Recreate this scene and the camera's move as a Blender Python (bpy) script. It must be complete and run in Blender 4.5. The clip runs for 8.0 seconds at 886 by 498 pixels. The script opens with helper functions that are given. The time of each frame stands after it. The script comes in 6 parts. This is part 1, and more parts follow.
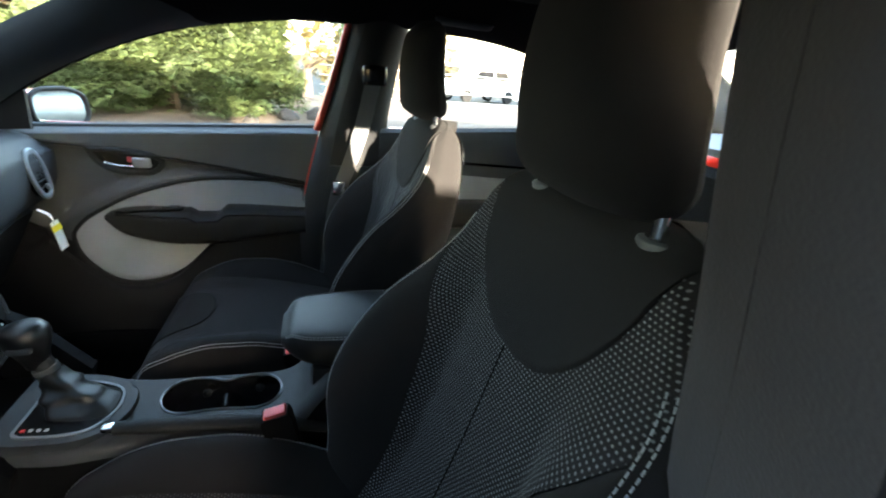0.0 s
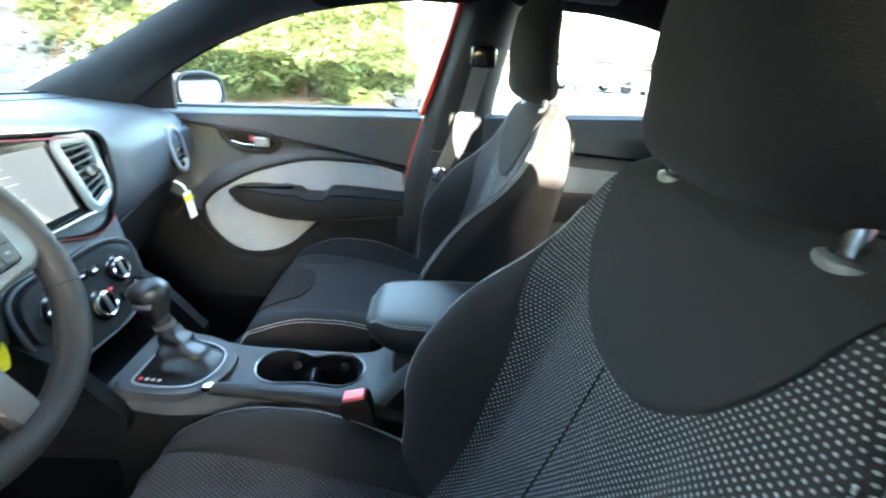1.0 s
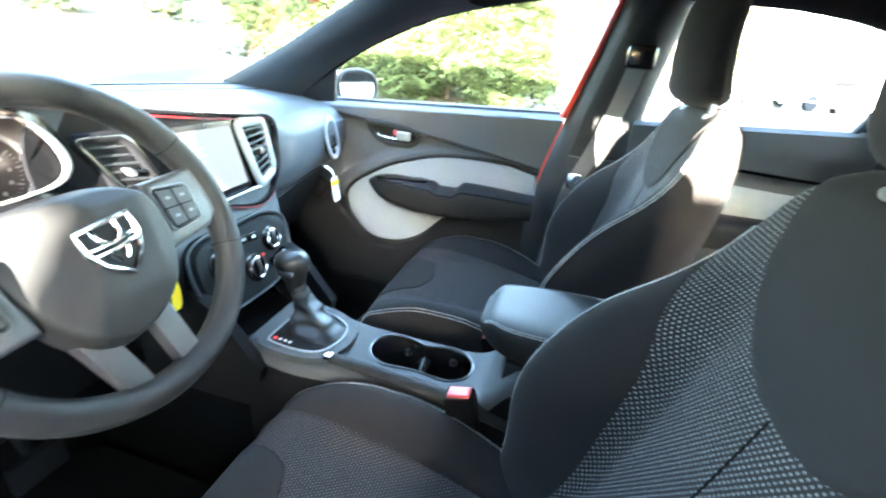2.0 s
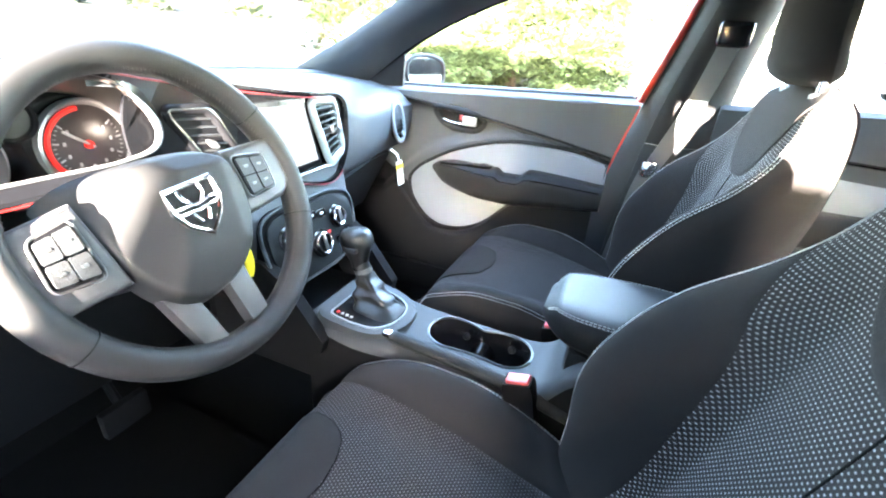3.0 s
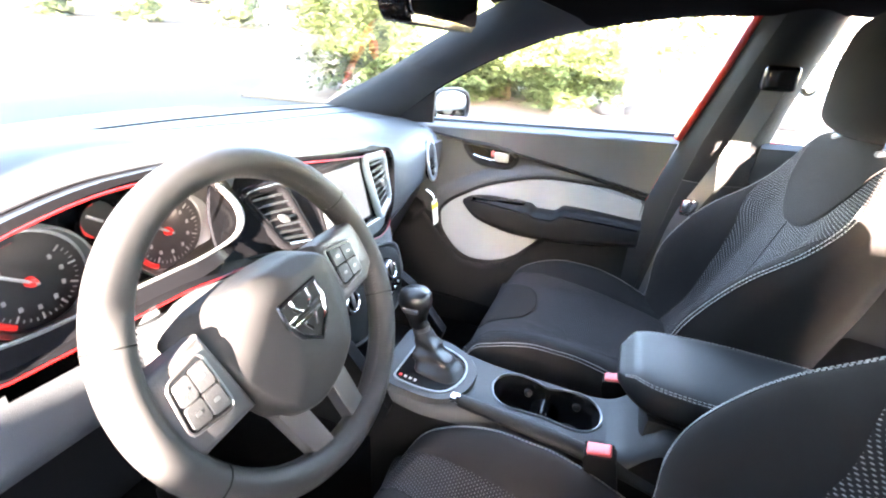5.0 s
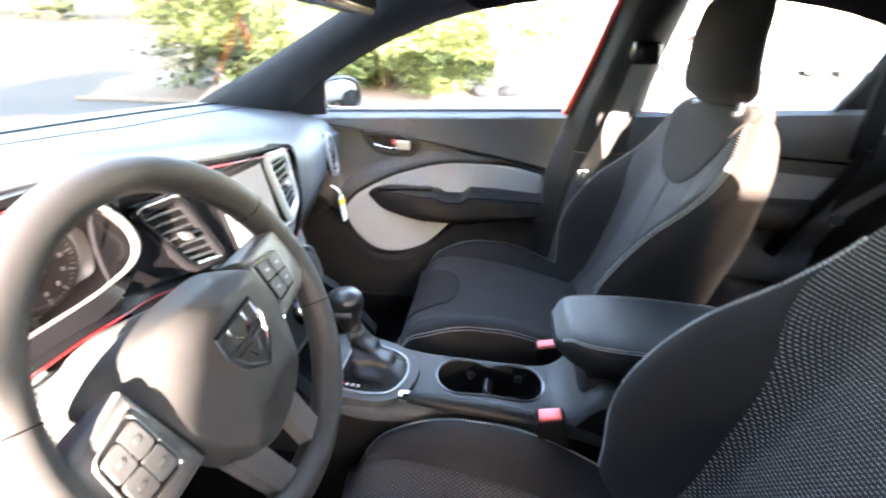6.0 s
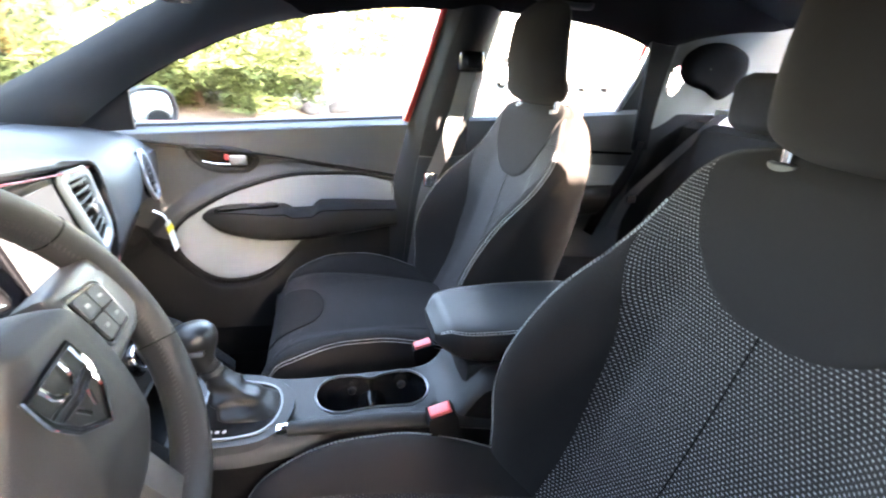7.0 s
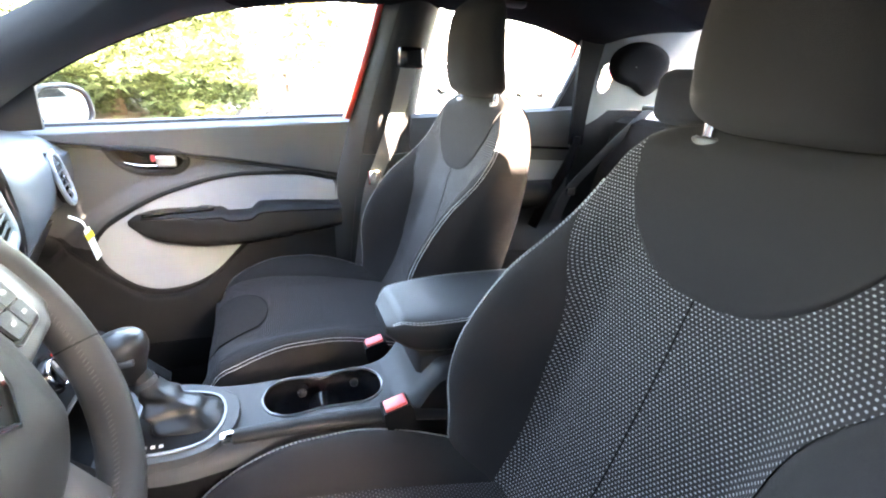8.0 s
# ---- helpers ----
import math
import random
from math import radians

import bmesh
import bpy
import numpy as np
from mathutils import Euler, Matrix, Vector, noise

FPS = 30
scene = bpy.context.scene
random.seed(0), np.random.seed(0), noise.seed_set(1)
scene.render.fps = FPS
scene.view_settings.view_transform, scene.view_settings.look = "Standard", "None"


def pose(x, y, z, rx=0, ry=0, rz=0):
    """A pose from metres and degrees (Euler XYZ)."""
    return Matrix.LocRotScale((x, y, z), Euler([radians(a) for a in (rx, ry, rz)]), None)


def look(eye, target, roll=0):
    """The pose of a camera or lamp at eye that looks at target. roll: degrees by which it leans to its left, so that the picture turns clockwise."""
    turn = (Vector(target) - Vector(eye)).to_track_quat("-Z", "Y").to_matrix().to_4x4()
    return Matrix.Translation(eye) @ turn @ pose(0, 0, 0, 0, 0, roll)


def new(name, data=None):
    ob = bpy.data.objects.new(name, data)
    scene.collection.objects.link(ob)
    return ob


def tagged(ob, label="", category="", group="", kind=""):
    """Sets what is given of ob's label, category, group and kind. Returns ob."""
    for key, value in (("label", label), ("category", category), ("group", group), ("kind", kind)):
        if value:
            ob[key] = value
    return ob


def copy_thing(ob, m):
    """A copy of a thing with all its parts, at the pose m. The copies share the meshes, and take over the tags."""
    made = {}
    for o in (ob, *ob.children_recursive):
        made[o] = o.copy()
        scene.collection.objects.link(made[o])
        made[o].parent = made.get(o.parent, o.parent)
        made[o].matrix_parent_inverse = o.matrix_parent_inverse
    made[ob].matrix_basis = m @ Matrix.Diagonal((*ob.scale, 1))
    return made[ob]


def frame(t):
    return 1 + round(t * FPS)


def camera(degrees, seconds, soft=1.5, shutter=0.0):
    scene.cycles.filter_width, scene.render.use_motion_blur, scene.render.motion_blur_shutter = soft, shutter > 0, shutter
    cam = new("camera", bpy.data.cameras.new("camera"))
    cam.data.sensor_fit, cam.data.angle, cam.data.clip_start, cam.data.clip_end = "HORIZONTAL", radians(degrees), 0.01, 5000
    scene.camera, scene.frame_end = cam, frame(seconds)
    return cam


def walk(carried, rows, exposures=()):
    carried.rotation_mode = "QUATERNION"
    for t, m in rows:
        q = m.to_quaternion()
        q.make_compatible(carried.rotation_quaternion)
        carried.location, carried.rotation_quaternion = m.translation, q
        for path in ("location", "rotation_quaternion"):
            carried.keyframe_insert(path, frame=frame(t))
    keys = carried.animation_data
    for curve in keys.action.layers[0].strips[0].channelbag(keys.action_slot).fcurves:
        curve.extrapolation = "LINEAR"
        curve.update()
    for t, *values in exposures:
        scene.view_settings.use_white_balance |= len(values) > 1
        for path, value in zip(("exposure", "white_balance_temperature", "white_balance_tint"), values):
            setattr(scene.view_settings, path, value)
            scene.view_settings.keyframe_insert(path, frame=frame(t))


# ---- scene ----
cam = camera(90.3, 8.0, soft=2.0, shutter=0.5)
PATH = [
    (0, (-0.299, -0.755, 1.171), (0.232, 1.03, 0.442), 4.6),
    (0.5, (-0.281, -0.723, 1.161), (0.058, 1.094, 0.396), 4.0),
    (1, (-0.281, -0.702, 1.152), (-0.186, 1.129, 0.353), 4.0),
    (1.5, (-0.28, -0.686, 1.142), (-0.441, 1.142, 0.347), 4.7),
    (2, (-0.291, -0.684, 1.131), (-0.728, 1.091, 0.321), 4.6),
    (2.2, (-0.297, -0.685, 1.125), (-0.821, 1.056, 0.292), 4.4),
    (3.3, (-0.302, -0.682, 1.101), (-0.998, 0.981, 0.233), 3.3),
    (3.5, (-0.301, -0.689, 1.114), (-1.005, 0.947, 0.204), 2.6),
    (4, (-0.351, -0.691, 1.136), (-1.072, 0.974, 0.294), 3.2),
    (4.2, (-0.377, -0.693, 1.149), (-1.099, 0.979, 0.321), 3.1),
    (5.3, (-0.47, -0.682, 1.192), (-1.036, 1.043, 0.353), 3.0),
    (5.5, (-0.486, -0.68, 1.189), (-0.969, 1.069, 0.347), 2.9),
    (6, (-0.505, -0.678, 1.181), (-0.704, 1.115, 0.318), 1.3),
    (6.5, (-0.522, -0.676, 1.17), (-0.312, 1.139, 0.357), 2.0),
    (7, (-0.533, -0.669, 1.151), (-0.064, 1.113, 0.375), 2.3),
    (7.5, (-0.541, -0.674, 1.126), (0.111, 1.059, 0.368), 2.4),
    (8, (-0.533, -0.674, 1.122), (0.161, 1.049, 0.38), 2.3),
]
EXPOSURES = [(0.0, 5.42, 7260, 6), (0.5, 6.57, 6960, 4), (1.0, 7.0, 6610, 3), (1.5, 7.27, 6460, 2), (2.0, 7.53, 6510, 4), (3.5, 7.98, 6860, 14), (4.2, 7.97, 6960, 16), (5.5, 7.25, 7360, 21), (6.5, 7.1, 7510, 20), (7.0, 7.3, 7460, 20), (8.0, 7.7, 7610, 20)]
walk(cam, [(t, look(eye, target, roll)) for t, eye, target, roll in PATH], EXPOSURES)

# ---- daylight ----
SUN = Vector((0.185, -0.93, 0.205)).normalized()
world = bpy.data.worlds.new("world")
scene.world = world
world.use_nodes = True
sky = world.node_tree.nodes.new("ShaderNodeTexSky")
sky.sky_type, sky.sun_disc = "NISHITA", False
sky.sun_elevation = math.asin(SUN.z)
sky.sun_rotation = math.atan2(SUN.x, SUN.y)
world.node_tree.links.new(sky.outputs[0], world.node_tree.nodes["Background"].inputs[0])
world.node_tree.nodes["Background"].inputs[1].default_value = 0.15
lamp = bpy.data.lights.new("sun", "SUN")
lamp.energy, lamp.angle, lamp.color = 2.3, radians(0.6), (1.0, 0.92, 0.80)
sun = new("sun", lamp)
sun.matrix_world = look(SUN * 30, (0, 0, 0))


# ---- materials ----
def mat(name, color, rough=0.6, metal=0.0, vary=0.12, scale=60.0, bump=0.15, grain=900.0, coat=0.0, spec=0.5, sheen=0.0):
    """A painted or moulded surface: two scales of tone, a fine grain and a bump."""
    m = bpy.data.materials.new(name)
    m.use_nodes = True
    nt = m.node_tree
    b = nt.nodes["Principled BSDF"]
    tex = nt.nodes.new("ShaderNodeTexCoord")
    big, fine = nt.nodes.new("ShaderNodeTexNoise"), nt.nodes.new("ShaderNodeTexNoise")
    big.inputs["Scale"].default_value, fine.inputs["Scale"].default_value = scale * 0.1, grain
    big.inputs["Detail"].default_value = 6.0
    for n in (big, fine):
        nt.links.new(tex.outputs["Object"], n.inputs["Vector"])
    ramp = nt.nodes.new("ShaderNodeMapRange")
    ramp.inputs["To Min"].default_value, ramp.inputs["To Max"].default_value = 1 - vary, 1 + vary
    nt.links.new(big.outputs["Fac"], ramp.inputs["Value"])
    mul = nt.nodes.new("ShaderNodeVectorMath")
    mul.operation = "SCALE"
    mul.inputs[0].default_value = color
    nt.links.new(ramp.outputs[0], mul.inputs["Scale"])
    nt.links.new(mul.outputs[0], b.inputs["Base Color"])
    b.inputs["Roughness"].default_value, b.inputs["Metallic"].default_value = rough, metal
    b.inputs["Coat Weight"].default_value = coat
    b.inputs["Specular IOR Level"].default_value = spec
    b.inputs["Sheen Weight"].default_value, b.inputs["Sheen Roughness"].default_value = sheen, 0.6
    if bump:
        bp = nt.nodes.new("ShaderNodeBump")
        bp.inputs["Strength"].default_value, bp.inputs["Distance"].default_value = bump, 0.001
        nt.links.new(fine.outputs["Fac"], bp.inputs["Height"])
        nt.links.new(bp.outputs[0], b.inputs["Normal"])
    return m


def glow(name, color, strength):
    m = bpy.data.materials.new(name)
    m.use_nodes = True
    b = m.node_tree.nodes["Principled BSDF"]
    b.inputs["Base Color"].default_value = (*color, 1)
    b.inputs["Emission Color"].default_value = (*color, 1)
    b.inputs["Emission Strength"].default_value = strength
    return m


def glass(name, tint=(1, 1, 1)):
    m = bpy.data.materials.new(name)
    m.use_nodes = True
    nt = m.node_tree
    nt.nodes.remove(nt.nodes["Principled BSDF"])
    clear, gloss, mix = nt.nodes.new("ShaderNodeBsdfTransparent"), nt.nodes.new("ShaderNodeBsdfGlossy"), nt.nodes.new("ShaderNodeMixShader")
    facing, steep, share = nt.nodes.new("ShaderNodeLayerWeight"), nt.nodes.new("ShaderNodeMath"), nt.nodes.new("ShaderNodeMath")
    steep.operation, share.operation = "POWER", "MULTIPLY_ADD"
    steep.inputs[1].default_value, share.inputs[1].default_value, share.inputs[2].default_value = 5.0, 0.7, 0.03
    nt.links.new(facing.outputs["Facing"], steep.inputs[0])
    nt.links.new(steep.outputs[0], share.inputs[0])
    clear.inputs[0].default_value = (*tint, 1)
    gloss.inputs["Roughness"].default_value = 0.02
    nt.links.new(share.outputs[0], mix.inputs[0])
    nt.links.new(clear.outputs[0], mix.inputs[1])
    nt.links.new(gloss.outputs[0], mix.inputs[2])
    nt.links.new(mix.outputs[0], nt.nodes["Material Output"].inputs[0])
    return m


CONSOLEP = mat("console_plastic", (0.026, 0.0275, 0.030), 0.55, bump=0.5, grain=700, spec=0.25)
PLASTIC = mat("dark_plastic", (0.036, 0.038, 0.041), 0.55, bump=0.5, grain=700, spec=0.25)
DASHTOP = mat("dash_soft_plastic", (0.040, 0.044, 0.050), 0.6, bump=0.35, grain=900, spec=0.2)
LINER = mat("black_headliner", (0.006, 0.006, 0.0065), 0.95, bump=0.3, grain=1200, spec=0.05)
CLOTH = mat("black_seat_cloth", (0.0160, 0.0145, 0.0147), 0.95, bump=0.8, grain=1500, spec=0.05, sheen=0.025)


def woven(name, axes, pitch=0.0056, thread=(0.21, 0.204, 0.204, 1)):
    """Dark cloth with staggered rows of pale raised threads; axes picks the two object axes of the weave."""
    m = mat(name, (0.0168, 0.0148, 0.0154), 0.9, bump=0.4, grain=1500, spec=0.06, sheen=0.025)
    nt = m.node_tree
    b = nt.nodes["Principled BSDF"]

    def calc(op, a, c=None, d=None):
        n = nt.nodes.new("ShaderNodeMath")
        n.operation = op
        for i, v in enumerate((a, c, d)):
            if v is None:
                continue
            if isinstance(v, (int, float)):
                n.inputs[i].default_value = v
            else:
                nt.links.new(v, n.inputs[i])
        return n.outputs[0]
    tex, sep = nt.nodes.new("ShaderNodeTexCoord"), nt.nodes.new("ShaderNodeSeparateXYZ")
    nt.links.new(tex.outputs["Object"], sep.inputs[0])
    row = calc("DIVIDE", sep.outputs[axes[1]], pitch * 0.82)
    odd = calc("MULTIPLY", calc("MODULO", calc("ABSOLUTE", calc("FLOOR", row)), 2.0), 0.5)
    col = calc("ADD", calc("DIVIDE", sep.outputs[axes[0]], pitch), odd)
    du = calc("MULTIPLY", calc("SUBTRACT", calc("FRACT", col), 0.5), 0.86)
    dv = calc("MULTIPLY", calc("SUBTRACT", calc("FRACT", row), 0.5), 0.98)
    far = calc("SQRT", calc("ADD", calc("MULTIPLY", du, du), calc("MULTIPLY", dv, dv)))
    dot = nt.nodes.new("ShaderNodeMapRange")
    dot.interpolation_type = "SMOOTHSTEP"
    dot.inputs["From Min"].default_value, dot.inputs["From Max"].default_value = 0.27, 0.13
    nt.links.new(far, dot.inputs["Value"])
    cell, chance, worn = nt.nodes.new("ShaderNodeCombineXYZ"), nt.nodes.new("ShaderNodeTexWhiteNoise"), nt.nodes.new("ShaderNodeMapRange")
    nt.links.new(calc("FLOOR", col), cell.inputs[0])
    nt.links.new(calc("FLOOR", row), cell.inputs[1])
    nt.links.new(cell.outputs[0], chance.inputs["Vector"])
    worn.inputs["To Min"].default_value, worn.inputs["To Max"].default_value = 0.72, 1.0
    nt.links.new(chance.outputs["Value"], worn.inputs["Value"])
    pale = calc("MULTIPLY", dot.outputs[0], worn.outputs[0])
    mix = nt.nodes.new("ShaderNodeMix")
    mix.data_type = "RGBA"
    mixin = [s for s in mix.inputs if s.type == "RGBA"]
    mixin[1].default_value = thread
    nt.links.new(b.inputs["Base Color"].links[0].from_socket, mixin[0])
    nt.links.new(pale, mix.inputs[0])
    nt.links.new([s for s in mix.outputs if s.type == "RGBA"][0], b.inputs["Base Color"])
    bp = nt.nodes.new("ShaderNodeBump")
    bp.inputs["Strength"].default_value, bp.inputs["Distance"].default_value = 0.8, 0.0012
    nt.links.new(dot.outputs[0], bp.inputs["Height"])
    nt.links.new(b.inputs["Normal"].links[0].from_socket, bp.inputs["Normal"])
    nt.links.new(bp.outputs[0], b.inputs["Normal"])
    return m


WOVEN = woven("woven_back_cloth", (1, 2))
WOVENC = woven("woven_cushion_cloth", (1, 0), thread=(0.095, 0.092, 0.092, 1))
LEATHER = mat("black_leather", (0.026, 0.027, 0.029), 0.5, bump=0.3, grain=1300, spec=0.25)
BOOTHIDE = mat("glossy_black_hide", (0.007, 0.007, 0.0075), 0.36, bump=0.3, grain=900, spec=0.35)
WHEELHIDE = mat("wheel_leather", (0.0185, 0.0185, 0.0195), 0.5, bump=0.3, grain=1300, spec=0.22)
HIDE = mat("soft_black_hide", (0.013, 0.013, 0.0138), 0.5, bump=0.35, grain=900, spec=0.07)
SEAL = mat("black_rubber_seal", (0.010, 0.010, 0.011), 0.6, bump=0.15, grain=300, spec=0.12)
# Paler than the seals, with an uneven tone.
PILLARB = mat("mottled_dark_pillar", (0.034, 0.031, 0.034), 0.6, vary=0.3, scale=80, bump=0.4, grain=400, spec=0.2)
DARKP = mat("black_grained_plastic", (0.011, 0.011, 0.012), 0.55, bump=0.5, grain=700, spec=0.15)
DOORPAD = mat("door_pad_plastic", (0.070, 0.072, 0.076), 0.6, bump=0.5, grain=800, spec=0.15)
SPOKE = mat("satin_grey_plastic", (0.046, 0.0445, 0.046), 0.42, bump=0.3, grain=700)
GREY = mat("light_grey_trim", (0.245, 0.26, 0.278), 0.75, bump=0.5, grain=900)
PILLAR = mat("charcoal_pillar_trim", (0.033, 0.038, 0.043), 0.6, bump=0.4, grain=600, spec=0.25)
GLOSS = mat("gloss_black", (0.006, 0.006, 0.007), 0.16, bump=0.0, spec=0.3)
PIANO = mat("piano_black", (0.005, 0.005, 0.006), 0.22, bump=0.0, spec=0.12)
VENTSATIN = mat("pale_satin_trim", (0.26, 0.28, 0.30), 0.4, metal=0.3, bump=0.0)
CHROME = mat("chrome", (0.75, 0.75, 0.76), 0.12, metal=1.0, bump=0.0, vary=0.02)
SILVER = mat("satin_silver", (0.55, 0.56, 0.57), 0.35, metal=0.85, bump=0.05)
TRIMSILVER = mat("soft_silver_trim", (0.155, 0.16, 0.165), 0.5, metal=0.4, bump=0.0)
RED = mat("red_body_paint", (0.55, 0.025, 0.012), 0.3, coat=0.8, bump=0.0)
REDTRIM = mat("red_trim_strip", (0.20, 0.006, 0.006), 0.3, bump=0.0)
PILLARD = mat("dark_pillar_trim", (0.022, 0.024, 0.026), 0.6, bump=0.4, grain=600, spec=0.15)
DARKMETAL = mat("dark_satin_metal", (0.16, 0.16, 0.165), 0.3, metal=0.8, bump=0.0)
REDBTN = mat("red_button", (0.72, 0.085, 0.085), 0.4, bump=0.1)
# Blacker than the other plastics: shade of low parts is put into the colour.
DEEP = mat("black_plastic_with_shade", (0.004, 0.004, 0.0045), 0.7, bump=0.4, grain=500, spec=0.06)
BOWL = mat("satin_brown_silver", (0.050, 0.040, 0.037), 0.3, metal=0.2, bump=0.0)
THREAD = mat("grey_thread", (0.30, 0.30, 0.30), 0.8, bump=0.2)
# Blacker than carpet is; the floor's shade is put into this colour.
CARPET = mat("shaded_black_carpet", (0.003, 0.003, 0.003), 1.0, bump=1.0, grain=500, spec=0.0)
STRAP = mat("grey_webbing", (0.075, 0.077, 0.083), 0.6, bump=0.6, grain=1200)
YELLOW = mat("yellow_tag", (0.8, 0.6, 0.02), 0.5, bump=0.0)
PAPER = mat("white_paper", (0.8, 0.79, 0.75), 0.7, bump=0.1)
GLASS = glass("window_glass", (0.91, 0.93, 0.92))
SCREENGLASS = glass("windscreen_glass", (0.40, 0.412, 0.40))
MIRROR = mat("mirror_glass", (0.30, 0.31, 0.31), 0.03, metal=1.0, vary=0.0, bump=0.0)


# ---- mesh helpers ----
def crv(*pts):
    """A smooth curve through (t, value...) rows: a function of t."""
    a = np.array(pts, float)
    t, p = a[:, 0], a[:, 1:]
    d = np.diff(p, axis=0) / np.diff(t)[:, None]
    m = np.vstack([d[:1], (d[1:] + d[:-1]) / 2, d[-1:]])
    m[1:-1] = np.where(d[1:] * d[:-1] <= 0, 0, m[1:-1])

    def f(x):
        x = min(max(x, t[0]), t[-1])
        i = min(max(int(np.searchsorted(t, x)) - 1, 0), len(t) - 2)
        h = t[i + 1] - t[i]
        s = (x - t[i]) / h
        v = p[i] * (1 + 2 * s) * (1 - s) ** 2 + p[i + 1] * s * s * (3 - 2 * s) + h * m[i] * s * (1 - s) ** 2 + h * m[i + 1] * s * s * (s - 1)
        return float(v[0]) if len(v) == 1 else v
    return f


def path(pts, n):
    """n points evenly spread along a smooth line through pts."""
    a = np.array(pts, float)
    d = np.r_[0, np.cumsum(np.linalg.norm(np.diff(a, axis=0), axis=1))]
    f = crv(*np.c_[d, a])
    return [np.array(f(x)) for x in np.linspace(0, d[-1], n)]


def sm(a, b, x):
    s = min(max((x - a) / (b - a), 0), 1)
    return s * s * (3 - 2 * s)


def finish(name, me, material, parent=None, smooth=True, label=""):
    me.materials.append(material)
    if smooth:
        me.polygons.foreach_set("use_smooth", [True] * len(me.polygons))
    ob = new(name, me)
    if parent is not None:
        ob.parent = parent
    if label:
        ob["label"] = label
    return ob


def part(name, bm, material, parent=None, label="", smooth=True):
    bmesh.ops.recalc_face_normals(bm, faces=bm.faces[:])
    me = bpy.data.meshes.new(name)
    bm.to_mesh(me)
    bm.free()
    ob = finish(name, me, material, parent, smooth, label)
    if smooth:
        me.set_sharp_from_angle(angle=radians(42))
    return ob


def sheet(f, nu, nv, thick=0.0, wrap=False):
    """A surface f(u, v), u and v from 0 to 1; thick moves a second skin along the normal and closes the rim."""
    bm = bmesh.new()
    rows = [[bm.verts.new(f(i / nu, j / nv)) for i in range(nu if wrap else nu + 1)] for j in range(nv + 1)]
    for a, b in zip(rows, rows[1:]):
        for i in range(len(a) if wrap else len(a) - 1):
            k = (i + 1) % len(a)
            bm.faces.new((a[i], a[k], b[k], b[i]))
    if thick:
        bm.normal_update()
        far = {v: bm.verts.new(v.co - v.normal * thick) for v in list(bm.verts)}
        rim = [e for e in bm.edges if len(e.link_faces) == 1]
        for fc in list(bm.faces):
            bm.faces.new([far[v] for v in reversed(fc.verts)])
        for e in rim:
            a, b = e.verts
            bm.faces.new((a, b, far[b], far[a]))
    return bm


def tube(pts, r, n=10, flat=1.0, closed=False, up=(0, 0, 1), bm=None):
    """A round bar (flat: its second radius as a share of the first) along pts. r may be a function of 0..1."""
    bm = bm or bmesh.new()
    pts = [Vector(p) for p in pts]
    rings = []
    for i, p in enumerate(pts):
        a = pts[i - 1] if i or closed else p
        b = pts[(i + 1) % len(pts)] if i < len(pts) - 1 or closed else p
        d = (b - a).normalized()
        side = d.cross(Vector(up)).normalized()
        top = side.cross(d)
        q = r(i / (len(pts) - 1)) if callable(r) else r
        rings.append([bm.verts.new(p + q * (math.cos(w) * side + flat * math.sin(w) * top)) for w in (k * math.tau / n for k in range(n))])
    pairs = list(zip(rings, rings[1:])) + ([(rings[-1], rings[0])] if closed else [])
    for a, b in pairs:
        for k in range(n):
            bm.faces.new((a[k], a[(k + 1) % n], b[(k + 1) % n], b[k]))
    if not closed:
        bm.faces.new(rings[0][::-1])
        bm.faces.new(rings[-1])
    return bm


def plate(outline, place, thick, bevel=0.0, seg=2, bm=None):
    """A flat piece with an outline in (a, b); place(a, b, h) puts it in the world, h from 0 to thick."""
    bm2 = bmesh.new()
    low = [bm2.verts.new((a, b, 0)) for a, b in outline]
    top = [bm2.verts.new((a, b, thick)) for a, b in outline]
    bm2.faces.new(low[::-1])
    face = bm2.faces.new(top)
    for i in range(len(low)):
        k = (i + 1) % len(low)
        bm2.faces.new((low[i], low[k], top[k], top[i]))
    if bevel:
        bmesh.ops.bevel(bm2, geom=list(face.edges), offset=bevel, segments=seg, affect="EDGES", profile=0.6)
    for v in bm2.verts:
        v.co = Vector(place(*v.co))
    if bm is None:
        return bm2
    me = bpy.data.meshes.new("tmp")
    bm2.to_mesh(me)
    bm2.free()
    bm.from_mesh(me)
    bpy.data.meshes.remove(me)
    return bm


def box(x0, x1, y0, y1, z0, z1, bevel=0.004, seg=2, bm=None):
    pts = [(x0, y0), (x1, y0), (x1, y1), (x0, y1)]
    bm2 = bmesh.new()
    bmesh.ops.create_cube(bm2, size=1)
    for v in bm2.verts:
        v.co = ((x0 + x1) / 2 + v.co.x * (x1 - x0), (y0 + y1) / 2 + v.co.y * (y1 - y0), (z0 + z1) / 2 + v.co.z * (z1 - z0))
    if bevel:
        bmesh.ops.bevel(bm2, geom=bm2.edges[:], offset=bevel, segments=seg, affect="EDGES", profile=0.6)
    if bm is None:
        return bm2
    me = bpy.data.meshes.new("tmp")
    bm2.to_mesh(me)
    bm2.free()
    bm.from_mesh(me)
    bpy.data.meshes.remove(me)
    return bm


